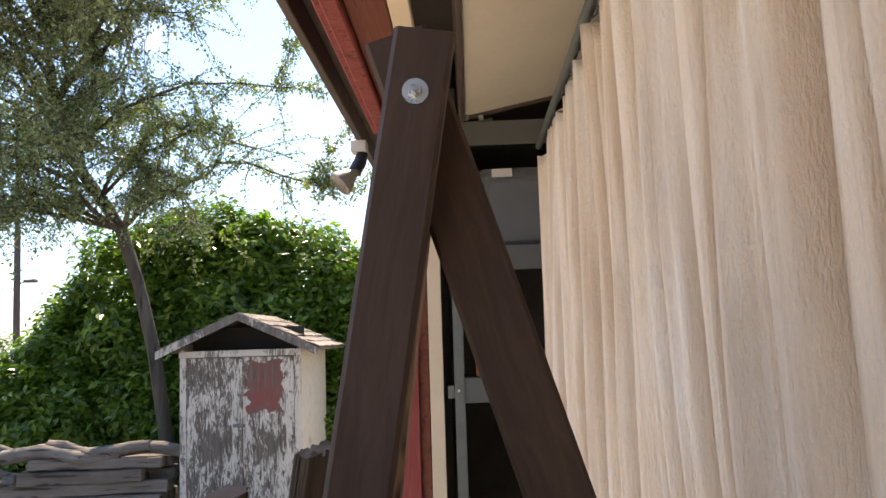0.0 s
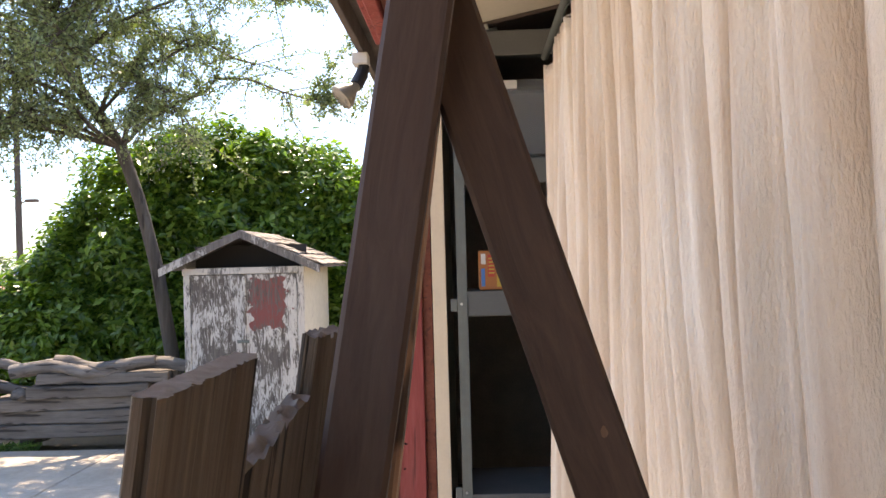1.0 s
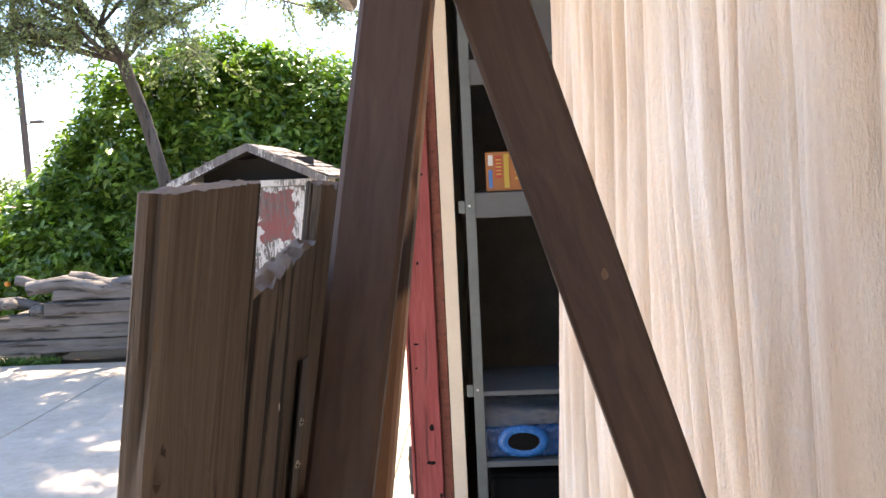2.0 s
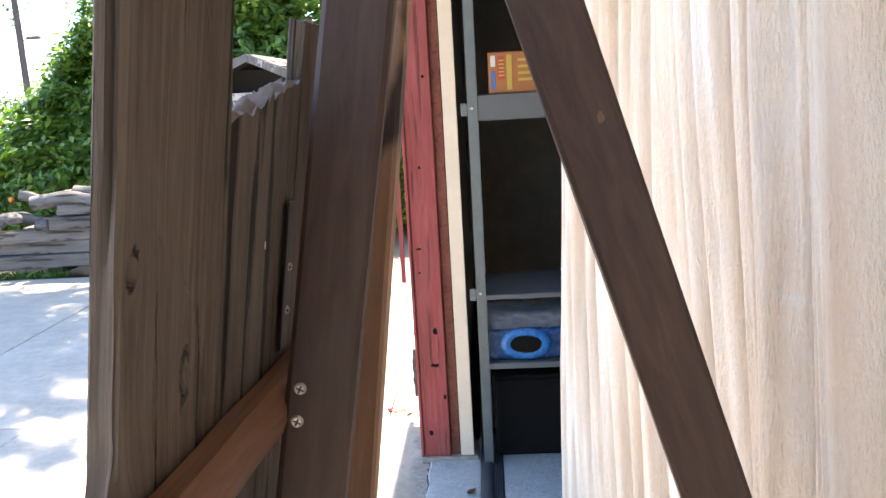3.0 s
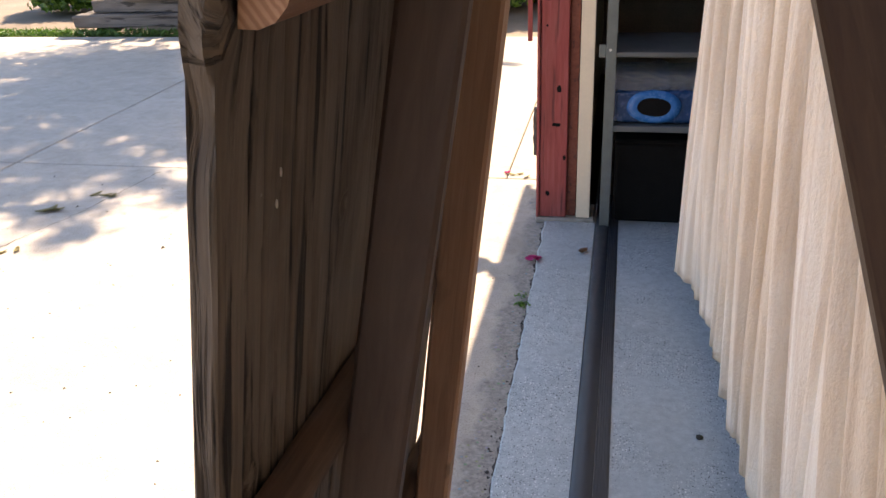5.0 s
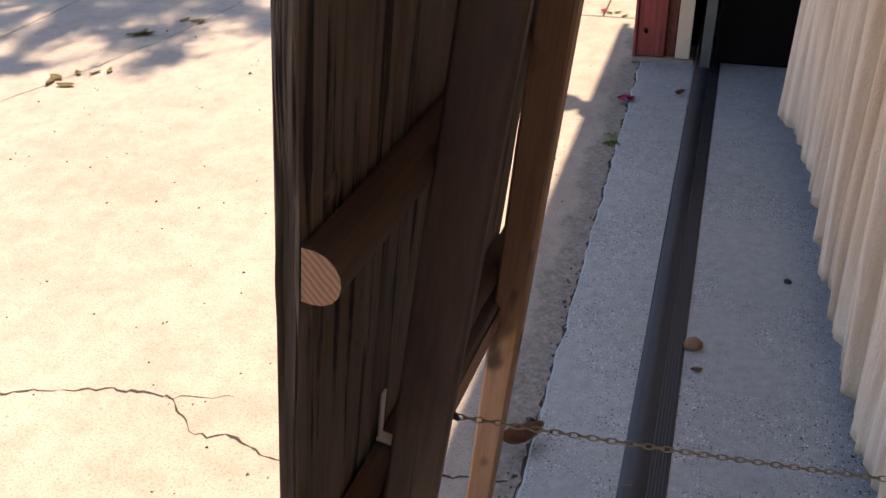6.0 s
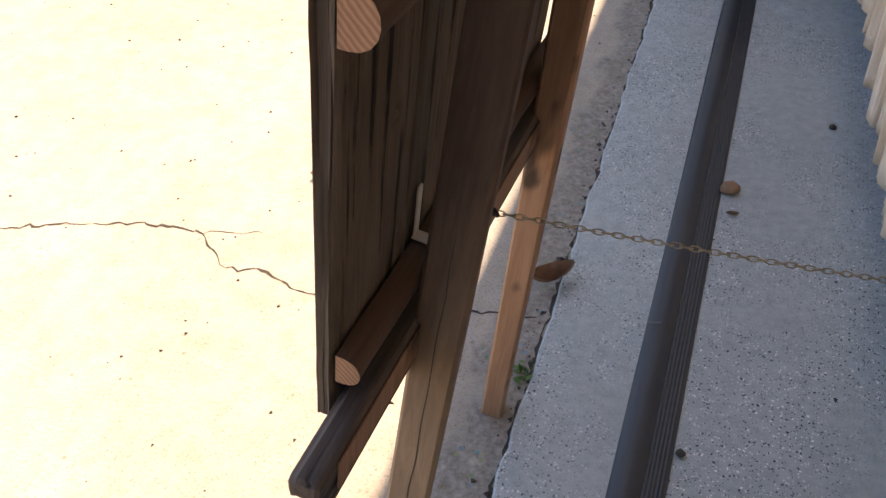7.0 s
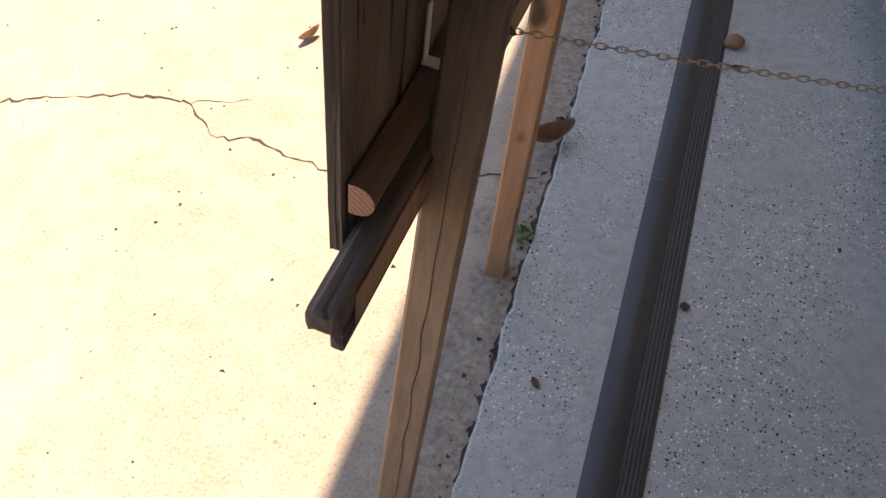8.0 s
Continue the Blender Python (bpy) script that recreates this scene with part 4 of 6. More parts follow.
def easel():
    e = empty("easel", (0.2, 0.9, 0))
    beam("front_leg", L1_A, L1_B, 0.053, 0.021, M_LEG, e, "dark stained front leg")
    beam("front_leg", L2_A, L2_B, 0.044, 0.042, M_LEG_FAR, e, "orange-brown front leg with knots and burn marks")
    beam("rear_leg", R_TOP + Vector((-0.0405, 0, 0.128)), R_BOT, 0.0615, 0.038, M_LEG_REAR, e, "dark stained rear leg leaning back")
    # bolt with washer and nut through the three legs
    b = on_leg(L1_A, L1_B, 2.248)
    bm = disc_bm(0.0112, 0.002, 28)
    bmesh.ops.translate(bm, verts=bm.verts, vec=b)
    part("washer", bm, M_ZINC, e)
    bm = disc_bm(0.0064, 0.0065, 6, 0.0008)
    bmesh.ops.translate(bm, verts=bm.verts, vec=b + Vector((0, -0.002, 0)))
    part("nut", bm, M_ZINC, e)
    bm = disc_bm(0.0036, 0.010, 16, 0.0006)
    bmesh.ops.translate(bm, verts=bm.verts, vec=b + Vector((0, -0.003, 0)))
    part("bolt", bm, M_ZINC, e)
    # crossbars: half-round rails with fresh cut ends
    prof = [(0.0, 0.0), (-0.011, 0.0004), (-0.020, -0.0022), (-0.0265, -0.008), (-0.0305, -0.016), (-0.0315, -0.025), (-0.0295, -0.034), (-0.0245, -0.0415), (-0.017, -0.0465), (-0.008, -0.0485), (0.0, -0.0485)]
    squarish = [(0.0, 0.0), (-0.017, 0.0015), (-0.024, -0.003), (-0.0295, -0.012), (-0.031, -0.022), (-0.0285, -0.033), (-0.022, -0.0425), (-0.012, -0.048), (0.0, -0.0495)]
    for z, a0, sc in ((1.668, 0.020, 0.95), (1.286, 0.0, 0.93), (0.931, 0.0, 0.78)):
        p = [(x * sc - 0.0035, W(z) + h * sc) for x, h in (squarish if z > 1.5 else prof)]
        bm = prism_bm(p, a0, 0.63, steps=24, wobble=0.0006, seed=int(z * 100))
        for f in bm.faces:
            f.material_index = 1 if len(f.verts) > 4 else 0
        bar = smooth(part("crossbar", bm, [M_BAR if z > 1.5 else M_BAR_DARK, M_END], e, "rounded red-brown cedar crossbar with sawn end"), 35)
        bar.matrix_basis = P_M
    # bottom ledge: an old rounded rail and a lath beneath it
    bm = box_bm(-0.037, -0.004, -0.094, 0.66, W(0.842), W(0.874), 0.010, 3)
    for v in bm.verts:
        v.co.x += 0.0025 * noise.noise((v.co.y * 11, v.co.z * 30, 4))
        v.co.z += 0.003 * noise.noise((v.co.y * 8, v.co.x * 40, 9)) - (0.006 if v.co.y < -0.08 and v.co.x > -0.012 else 0)
    part("ledge", bm, M_LEDGE, e, "worn grey ledge rail with a rounded end").matrix_basis = P_M
    bm = box_bm(-0.0395, -0.0375, -0.06, 0.66, W(0.822), W(0.866), 0.0006, 1)
    part("lath", bm, M_LEG_FAR, e, "thin orange-brown lath along the ledge").matrix_basis = P_M
    bm = box_bm(-0.035, -0.021, -0.078, 0.66, W(0.796), W(0.8405), 0.003, 2)
    part("under_lath", bm, M_LEDGE, e, "rough dark lath below the ledge").matrix_basis = P_M
    # fixings on the near leg
    for z in (1.664, 1.639):
        c = on_leg(L1_A, L1_B, z)
        screw("screw", (c.x - 0.0155, c.y, z), (0, -1, 0), 0.0052, e, "zinc cross-head screw")
    # steel strap and its screws beside the panel, and a slotted plate on the far leg
    bm = box_bm(-0.0055, -0.0035, 0.268, 0.288, W(1.675), W(1.80), 0.0006)
    bmesh.ops.transform(bm, matrix=P_M, verts=bm.verts)
    part("strap", bm, M_BLACK, e, "dark steel strap")
    for z in (1.745, 1.708):
        screw("screw", P_M @ Vector((-0.0055, 0.278, W(z))), -P_OUT + Vector((0, -0.6, 0)), 0.0038, e, "zinc cross-head screw")
    c0, c1 = on_leg(L2_A, L2_B, 1.66), on_leg(L2_A, L2_B, 1.565)
    beam("slot_plate", c0 + Vector((-0.014, -0.003, 0)), c1 + Vector((-0.014, -0.003, 0)), 0.007, 0.004, M_STEEL, e, "narrow steel keyhole plate on far leg", 0.001)
    # white angle bracket where the panel meets the lower crossbar
    bm = box_bm(-0.006, -0.0035, 0.160, 0.170, W(0.935), W(0.998), 0.0008)
    box_bm(-0.022, -0.0035, 0.156, 0.170, W(0.9335), W(0.9365), 0.0008, bm=bm)
    bmesh.ops.transform(bm, matrix=P_M, verts=bm.verts)
    part("angle_bracket", bm, M_WHITE, e, "small white metal angle bracket")
    # pale scuffs on the rear leg and a long drying crack down the near leg
    for z, dx, s in ((1.464, 0.004, 1.0), (1.44, 0.012, 0.7), (1.425, 0.010, 0.6), (1.85, 0.012, 0.6), (1.41, 0.016, 0.4)):
        c = on_leg(R_TOP, R_BOT, z)
        bm = disc_bm(0.0048 * s, 0.0006, 13)
        for v in bm.verts:
            v.co.x *= 1 + 0.7 * noise.noise(v.co * 300 + Vector((z * 50, 0, 0)))
            v.co.z *= 1.9
        bmesh.ops.translate(bm, verts=bm.verts, vec=(c.x + dx, c.y + 0.0002, z))
        part("scuff", bm, M_SCUFF, e, "pale scuffed spot")
    bm = bmesh.new()
    pts = [on_leg(L1_A, L1_B, 0.12 + 0.86 * i / 46) + Vector((0.004 + 0.0035 * noise.noise((i * 0.3, 1, 2)) - 0.004 * i / 46, -0.0006, 0)) for i in range(47)]
    ws = [0.0009 * math.sin(math.pi * (i + 1) / 48) ** 0.6 for i in range(47)]
    lv = [bm.verts.new(p - Vector((w, 0, 0))) for p, w in zip(pts, ws)]
    rv = [bm.verts.new(p + Vector((w, 0, 0))) for p, w in zip(pts, ws)]
    for i in range(46):
        bm.faces.new((lv[i], rv[i], rv[i + 1], lv[i + 1]))
    part("drying_crack", bm, M_SLOT, e, "long dark drying crack")
    tagged(e, "tall rustic tripod easel of dark stained lumber on concrete", "easel")
    return e


easel_ob = easel()


def picket_panel():
    e = empty("picket_panel", (0.1, 0.8, 0.88))
    boards = [(0.0, 0.149, 1.943, 0.0012, 0.005, 1.0), (0.157, 0.308, 1.870, 0.008, 0.026, 0.0), (0.315, 0.452, 1.945, 0.006, -0.006, 0.0), (0.459, 0.60, 1.90, 0.006, 0.004, 0.0)]
    for k, (a0, a1, top, jag, slope, wave) in enumerate(boards):
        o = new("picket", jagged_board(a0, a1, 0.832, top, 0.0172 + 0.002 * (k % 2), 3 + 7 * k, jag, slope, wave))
        o.parent, o.matrix_parent_inverse = e, Matrix.Translation(-Vector(e.location))
        o.matrix_basis = P_M
        smooth(o, 50)
    for a, z in ((0.226, 1.772), (0.075, 1.50), (0.05, 1.515), (0.08, 1.52)):
        bm = disc_bm(0.0022, 0.0015, 8)
        rot = Vector((0, -1, 0)).rotation_difference(-P_OUT).to_matrix().to_4x4()
        bmesh.ops.transform(bm, matrix=Matrix.Translation(P_M @ Vector((0.001, a, W(z)))) @ rot @ Matrix.Diagonal((0.6, 1, 1.6, 1)), verts=bm.verts)
        part("nail_head", bm, M_ZINC, e)
    tagged(e, "panel of weathered grey-brown fence pickets on the easel", "panel")


picket_panel()


def chain():
    """A light twisted-link chain from the front leg to the rear leg."""
    a, b = Vector((0.132, 0.722, 0.974)), Vector((0.728, 0.904, 0.836))
    n = int((b - a).length / 0.0098)
    pts = []
    for i in range(n + 1):
        u = i / n
        p = a.lerp(b, u)
        p.z -= 0.006 * 4 * u * (1 - u)
        pts.append(p)
    e = empty("chain", a)
    for i in range(n):
        p, d = (pts[i] + pts[i + 1]) / 2, (pts[i + 1] - pts[i]).normalized()
        side = d.cross(Vector((0, 0, 1))).normalized()
        up = side.cross(d)
        s = (side if i % 2 else up) * 0.85 + (up if i % 2 else -side) * 0.5
        s.normalize()
        hl, hw = 0.0068, 0.0027
        ring = [p + d * (hl * math.cos(t)) + s * (hw * math.sin(t)) for t in [2 * math.pi * k / 10 for k in range(11)]]
        smooth(part("link", tube_bm(ring, [0.0008] * 11, 5, caps=False), M_CHAIN, e), 80)
    bm = tube_bm([a + Vector((-0.012, 0.004, 0.004)), a, a + Vector((0.004, 0, -0.004))], [0.004, 0.004, 0.002], 8)
    part("staple", bm, M_BLACK, e)
    tagged(e, "thin brassy steel chain stretched between the easel legs", "chain")


chain()


# ------------------------------------------------------------ shelving inside the doorway
def shelving():
    e = empty("shelving_unit", (0.9, 4.4, 0))
    for k, (x, y) in enumerate(((0.268, 4.14), (0.268, 4.62), (1.42, 4.14), (1.42, 4.62))):
        bm = box_bm(x, x + 0.046, y, y + 0.004, 0.008, 3.25)
        box_bm(x, x + 0.004, y + 0.0045, y + 0.045, 0.008, 3.0, bm=bm)
        p = part("post", bm, M_STEEL, e, "perforated galvanised angle post")
        if k == 0:
            hb = bmesh.new()
            for z in np.arange(0.12, 2.9, 0.16):
                for dz in (0.0, 0.025, 0.075, 0.10):
                    disc_bm(0.0042, 0.0012, 8, bm=hb)
                    vs = [v for v in hb.verts if v.index == -1]
                    bmesh.ops.translate(hb, verts=vs, vec=(x + 0.024 + 0.004 * math.sin(z * 40), y, float(z + dz)))
                    hb.verts.index_update()
            part("holes", hb, M_SLOT, p)["kind"] = "stuff"
    for z, h in ((0.54, 0.03), (0.89, 0.025), (1.85, 0.12), (2.475, 0.12), (3.085, 0.12)):
        bm = box_bm(0.30, 1.42, 4.146, 4.16, z - h, z, 0.004)
        box_bm(0.30, 1.42, 4.161, 4.66, z - 0.016, z - 0.002, bm=bm)
        part("shelf", bm, M_SHELF, e)
    for z in (1.79, 0.90):
        part("clip", box_bm(0.236, 0.267, 4.142, 4.15, z - 0.035, z + 0.025, 0.002), M_STEEL, e)
        bm = disc_bm(0.007, 0.005, 10, 0.001)
        bmesh.ops.translate(bm, verts=bm.verts, vec=(0.287, 4.14, z))
        part("bolt", bm, M_ZINC, e)
    tagged(e, "grey steel shelving unit with perforated posts, half full", "shelving")


shelving()


def carton():
    """Orange carton with printed panels; the lettering is too small to read."""
    e = empty("carton", (0.48, 4.2, 1.8520))
    part("body", box_bm(0.372, 0.62, 4.165, 4.30, 1.8530, 2.0400, 0.003), M_ORANGE, e)
    part("blue_panel", box_bm(0.384, 0.402, 4.1625, 4.1645, 1.8700, 1.9550), M_BLUEP, e)
    part("white_panel", box_bm(0.384, 0.406, 4.1625, 4.1645, 1.9750, 2.0250), M_WHITE, e)
    part("yellow_band", box_bm(0.458, 0.482, 4.1625, 4.1645, 1.8670, 2.0270), M_YELLOW, e)
    part("red_band", box_bm(0.416, 0.448, 4.1625, 4.1645, 1.9150, 2.0200), M_REDP, e)
    for k in range(5):
        part("print_bar", box_bm(0.420, 0.446, 4.1605, 4.162, 1.9300 + 0.017 * k, 1.9370 + 0.017 * k), M_YELLOW, e)
    for k in range(4):
        part("print_bar", box_bm(0.51, 0.575 - 0.01 * (k % 2), 4.1625, 4.1645, 1.9050 + 0.03 * k, 1.9170 + 0.03 * k), M_YELLOW, e)
    tagged(e, "orange cardboard carton with yellow print on steel shelf", "carton")


carton()


def clear_film():
    m, n, l, b = mat("clear_plastic_film", 0.12, 0, 0.6)
    b.inputs["Base Color"].default_value = (0.75, 0.80, 0.85, 1)
    b.inputs["Transmission Weight"].default_value, b.inputs["IOR"].default_value = 0.85, 1.3
    bump(n, l, b, tex_noise(n, l, coords(n, l), 26, 5, 0.7), 0.8, 0.02)
    return m


M_FILM = clear_film()


def bottle_pack():
    """Water bottles in blue and clear shrink film."""
    e = empty("bottle_pack", (0.6, 4.3, 0.54))
    bm = box_bm(0.315, 0.735, 4.19, 4.45, 0.543, 0.70, 0.022, 3)
    bmesh.ops.subdivide_edges(bm, edges=bm.edges, cuts=4, use_grid_fill=True)
    for v in bm.verts:
        v.co.y += 0.008 * noise.noise(v.co * 22)
        v.co.z += 0.006 * noise.noise(v.co * 17) if v.co.z > 0.56 else 0
    part("wrap", bm, M_NAVYWRAP, e, "glossy dark blue shrink film")
    bm = bmesh.new()
    rings = [[bm.verts.new((0.50 + rx * math.cos(t), y, 0.625 + rz * math.sin(t) + 0.002 * math.sin(3 * t + 1))) for t in [2 * math.pi * k / 40 for k in range(40)]]
             for rx, rz, y in ((0.126, 0.082, 4.186), (0.122, 0.078, 4.178), (0.098, 0.062, 4.174), (0.078, 0.046, 4.177))]
    for a, b in zip(rings, rings[1:]):
        for k in range(40):
            bm.faces.new((a[k], a[(k + 1) % 40], b[(k + 1) % 40], b[k]))
    bmesh.ops.recalc_face_normals(bm, faces=bm.faces)
    smooth(part("printed_ring", bm, M_BLUEWRAP, e, "bright blue printed oval ring"), 60)
    # dark oval hole in the film's end: a black disc holds its shade
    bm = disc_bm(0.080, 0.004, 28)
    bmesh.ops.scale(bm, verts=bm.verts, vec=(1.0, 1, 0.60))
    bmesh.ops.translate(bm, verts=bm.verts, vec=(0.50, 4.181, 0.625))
    part("handle_hole", bm, M_KNOT_SHADE, e, "dark oval opening in the film")
    bot = [(0.0, 0.0), (0.031, 0.0), (0.032, 0.09), (0.030, 0.135), (0.016, 0.168), (0.013, 0.18)]
    for i in range(6):
        for j in range(2):
            x, y = 0.35 + 0.07 * i, 4.235 + 0.09 * j
            b2 = tube_bm([(x, y, 0.545 + h) for _, h in bot], [max(r, 0.004) for r, _ in bot], 12)
            smooth(part("bottle", b2, M_FILM, e, "clear plastic water bottle"), 50)
            part("cap", tube_bm([(x, y, 0.726), (x, y, 0.74)], [0.0145, 0.0145], 12), M_FILM, e)
    # loose clear film bunched over the bottles
    bm = box_bm(0.318, 0.732, 4.20, 4.45, 0.69, 0.785, 0.03, 3)
    bmesh.ops.subdivide_edges(bm, edges=bm.edges, cuts=5, use_grid_fill=True)
    for v in bm.verts:
        v.co += Vector((0, 0.016, 0.022)) * noise.noise(v.co * 26) + Vector((0, 0.008, 0.010)) * noise.noise(v.co * 60)
    part("clear_film", bm, M_FILM, e, "crumpled clear shrink film")
    tagged(e, "shrink-wrapped pack of water bottles in blue film", "bottle pack")


bottle_pack()


def wrapped_goods():
    for x0, x1, z0, z1, m, lab, cat in ((0.42, 0.78, 2.478, 2.86, M_FILM, "clear plastic wrapped bundle on the upper shelf", "plastic bundle"),):
        bm = box_bm(x0, x1, 4.19, 4.45, z0, z1, 0.03, 3)
        bmesh.ops.subdivide_edges(bm, edges=bm.edges, cuts=4, use_grid_fill=True)
        for v in bm.verts:
            v.co += Vector((0.012, 0.012, 0.008 if v.co.z > z0 + 0.02 else 0)) * noise.noise(v.co * 13)
        e = empty("plastic_bundle", ((x0 + x1) / 2, 4.3, z0))
        smooth(part("film", bm, m, e), 60)
        part("contents", box_bm(x0 + 0.03, x1 - 0.03, 4.22, 4.42, z0 + 0.004, z1 - 0.05, 0.02), M_SHELF, e)
        part("paper_label", box_bm(x0 + 0.06, x0 + 0.16, 4.172, 4.176, z1 - 0.05, z1 - 0.01), M_WHITE, e)
        tagged(e, lab, cat)
    b1 = part("cardboard_box", box_bm(0.80, 1.05, 4.18, 4.42, 1.852, 2.04, 0.004), M_CARD)
    tagged(b1, "small brown cardboard box on steel shelf", "box")
    # added black block with a top slab, standing in for shade below the shelf
    b3 = part("shade_block", box_bm(0.33, 1.30, 4.24, 4.62, 0.008, 0.425, 0.03, 3), M_KNOT_SHADE)
    tagged(b3, "black block added for the shade under the lowest shelf", "bin")
    part("shade_block_top", box_bm(0.326, 1.304, 4.234, 4.626, 0.4255, 0.445, 0.008), M_KNOT_SHADE, b3)
    b2 = part("paper_stack", box_bm(0.81, 1.0, 4.19, 4.40, 2.0405, 2.10, 0.003), M_WHITE)
    tagged(b2, "white paper package on top of cardboard box", "package")


wrapped_goods()


# ------------------------------------------------------------ the old shed
def shed():
    x0, x1, y0, y1, ze, zp = -2.93, -1.56, 9.62, 11.2, 1.93, 2.38
    xm = (x0 + x1) / 2 + 0.02
    e = empty("shed", (xm, y0, 0))
    part("side_wall", box_bm(x1 - 0.03, x1, y0 + 0.03, y1, 0, ze + 0.06), M_SHED_SIDE, e, "cracked cream painted plywood side")
    part("side_wall", box_bm(x0, x0 + 0.03, y0 + 0.03, y1, 0, ze + 0.06), M_SHED_SIDE, e)
    part("back_wall", box_bm(x0, x1, y1 + 0.001, y1 + 0.03, 0, ze + 0.06), M_SHED_SIDE, e)
    part("floor_board", box_bm(x0 + 0.03, x1 - 0.03, y0 + 0.03, y1, 0.02, 0.05), M_TIE, e)
    for a, b in ((x0, x0 + 0.075), (x1 - 0.075, x1)):
        part("corner_post", box_bm(a, b, y0 - 0.012, y0 + 0.029, 0, ze - 0.03, 0.004), M_SHED_TRIM, e)
    part("lintel", box_bm(x0 - 0.01, x1 + 0.01, y0 - 0.02, y0 + 0.029, ze - 0.029, ze + 0.045, 0.004), M_SHED_TRIM, e)
    for k, (a, b, m) in enumerate(((x0 + 0.08, xm - 0.004, M_SHED_DOOR_L), (xm + 0.004, x1 - 0.08, M_SHED_DOOR_R))):
        bm = box_bm(a - (a + b) / 2, b - (a + b) / 2, -0.012, 0.012, 0.06, ze - 0.035, 0.003)
        d = part("door", bm, m, e, "plywood door with peeling white paint" if not k else "plywood door with peeling white paint and a red patch")
        d.matrix_parent_inverse = Matrix.Translation(-Vector(e.location))
        d.location = ((a + b) / 2, y0 + 0.006, 0)
    part("batten", box_bm(xm - 0.030, xm + 0.008, y0 - 0.026, y0 - 0.0065, 0.06, ze - 0.06, 0.003), M_SHED_DOOR_L, e)
    part("latch", box_bm(xm - 0.10, xm + 0.04, y0 - 0.036, y0 - 0.0265, 1.12, 1.155, 0.003), M_STEEL, e, "rusty steel hasp")
    # near-black board behind the gable, the attic gap's shade put into its colour
    part("attic_shade_board", box_bm(x0 + 0.03, x1 - 0.03, y0 + 0.35, y0 + 0.37, ze + 0.045, ze + 0.30), M_GAP_SHADE, e)
    # roof: two decks, bargeboards, and shingle courses
    ov, back, front = 0.24, y1 + 0.12, y0 - 0.16
    for sgn in (-1, 1):
        xe = (x0 - ov) if sgn < 0 else (x1 + ov)
        dx, dz = xe - xm, (ze + 0.04) - zp
        nrm = Vector((-dz * sgn, 0, abs(dx))).normalized()
        bm = bmesh.new()
        vs = [Vector((xm, front, zp)), Vector((xe, front, zp + dz)), Vector((xe, back, zp + dz)), Vector((xm, back, zp))]
        lo = [bm.verts.new(v - nrm * 0.018) for v in vs]
        hi = [bm.verts.new(v) for v in vs]
        for k in range(4):
            bm.faces.new((lo[k], lo[(k + 1) % 4], hi[(k + 1) % 4], hi[k]))
        bm.faces.new(lo[::-1])
        bm.faces.new(hi)
        bmesh.ops.recalc_face_normals(bm, faces=bm.faces)
        roof = part("roof", bm, M_TIE, e, "old plank roof deck")
        bm = bmesh.new()
        a, b = Vector((xm, front - 0.022, zp + 0.012)), Vector((xe - 0.02 * sgn, front - 0.022, zp + dz + 0.012))
        q = [a, b, b - Vector((0, 0, 0.088)), a - Vector((0, 0, 0.088))]
        f0 = [bm.verts.new(v) for v in q]
        f1 = [bm.verts.new(v + Vector((0, 0.02, 0))) for v in q]
        for k in range(4):
            bm.faces.new((f0[k], f0[(k + 1) % 4], f1[(k + 1) % 4], f1[k]))
        bm.faces.new(f0[::-1])
        bm.faces.new(f1)
        bmesh.ops.recalc_face_normals(bm, faces=bm.faces)
        part("bargeboard", bm, M_SHED_BARGE, e, "weathered white bargeboard")
        # shingles: curled, uneven, sharing a few meshes
        rnd = random.Random(9 + sgn)
        kinds = []
        for k in range(4):
            bm = bmesh.new()
            wd, ln = 0.10 + 0.018 * k, 0.24
            g = [[bm.verts.new((ln * i / 3, wd * (j - 0.5) + rnd.uniform(-0.006, 0.006), 0.004 + 0.012 * (i / 3) ** 2 * rnd.uniform(0.6, 1.8))) for j in range(2)] for i in range(4)]
            h = [[bm.verts.new(v.co - Vector((0, 0, 0.007))) for v in r] for r in g]
            for i in range(3):
                bm.faces.new((g[i][0], g[i + 1][0], g[i + 1][1], g[i][1]))
                bm.faces.new((h[i][0], h[i][1], h[i + 1][1], h[i + 1][0]))
                for j in (0, 1):
                    bm.faces.new((g[i][j], h[i][j], h[i + 1][j], g[i + 1][j]))
            bm.faces.new((g[3][0], h[3][0], h[3][1], g[3][1]))
            bm.faces.new((g[0][0], g[0][1], h[0][1], h[0][0]))
            bmesh.ops.recalc_face_normals(bm, faces=bm.faces)
            me = bpy.data.meshes.new("shingle")
            bm.to_mesh(me)
            bm.free()
            me.materials.append(M_SHINGLE)
            kinds.append(me)
        slope = math.atan2(-dz, abs(dx))
        run = math.hypot(dx, dz)
        courses = int(run / 0.15)
        for c in range(courses):
            y = front + rnd.uniform(0, 0.05)
            while y < back - 0.03:
                k = rnd.randrange(4)
                o = new("shingle", kinds[k])
                s = c * 0.15 + rnd.uniform(-0.012, 0.012)
                o.parent, o.matrix_parent_inverse = roof, Matrix.Identity(4)
                base = Vector((xm + sgn * s * math.cos(slope), y + 0.06, zp - s * math.sin(slope))) + nrm * (0.006 + 0.004 * (c % 2))
                o.matrix_basis = Matrix.Translation(base) @ Matrix.Rotation(0 if sgn > 0 else math.pi, 4, "Z") @ Matrix.Rotation(slope + rnd.uniform(-0.03, 0.0), 4, "Y")
                y += 0.10 + 0.018 * k + 0.006
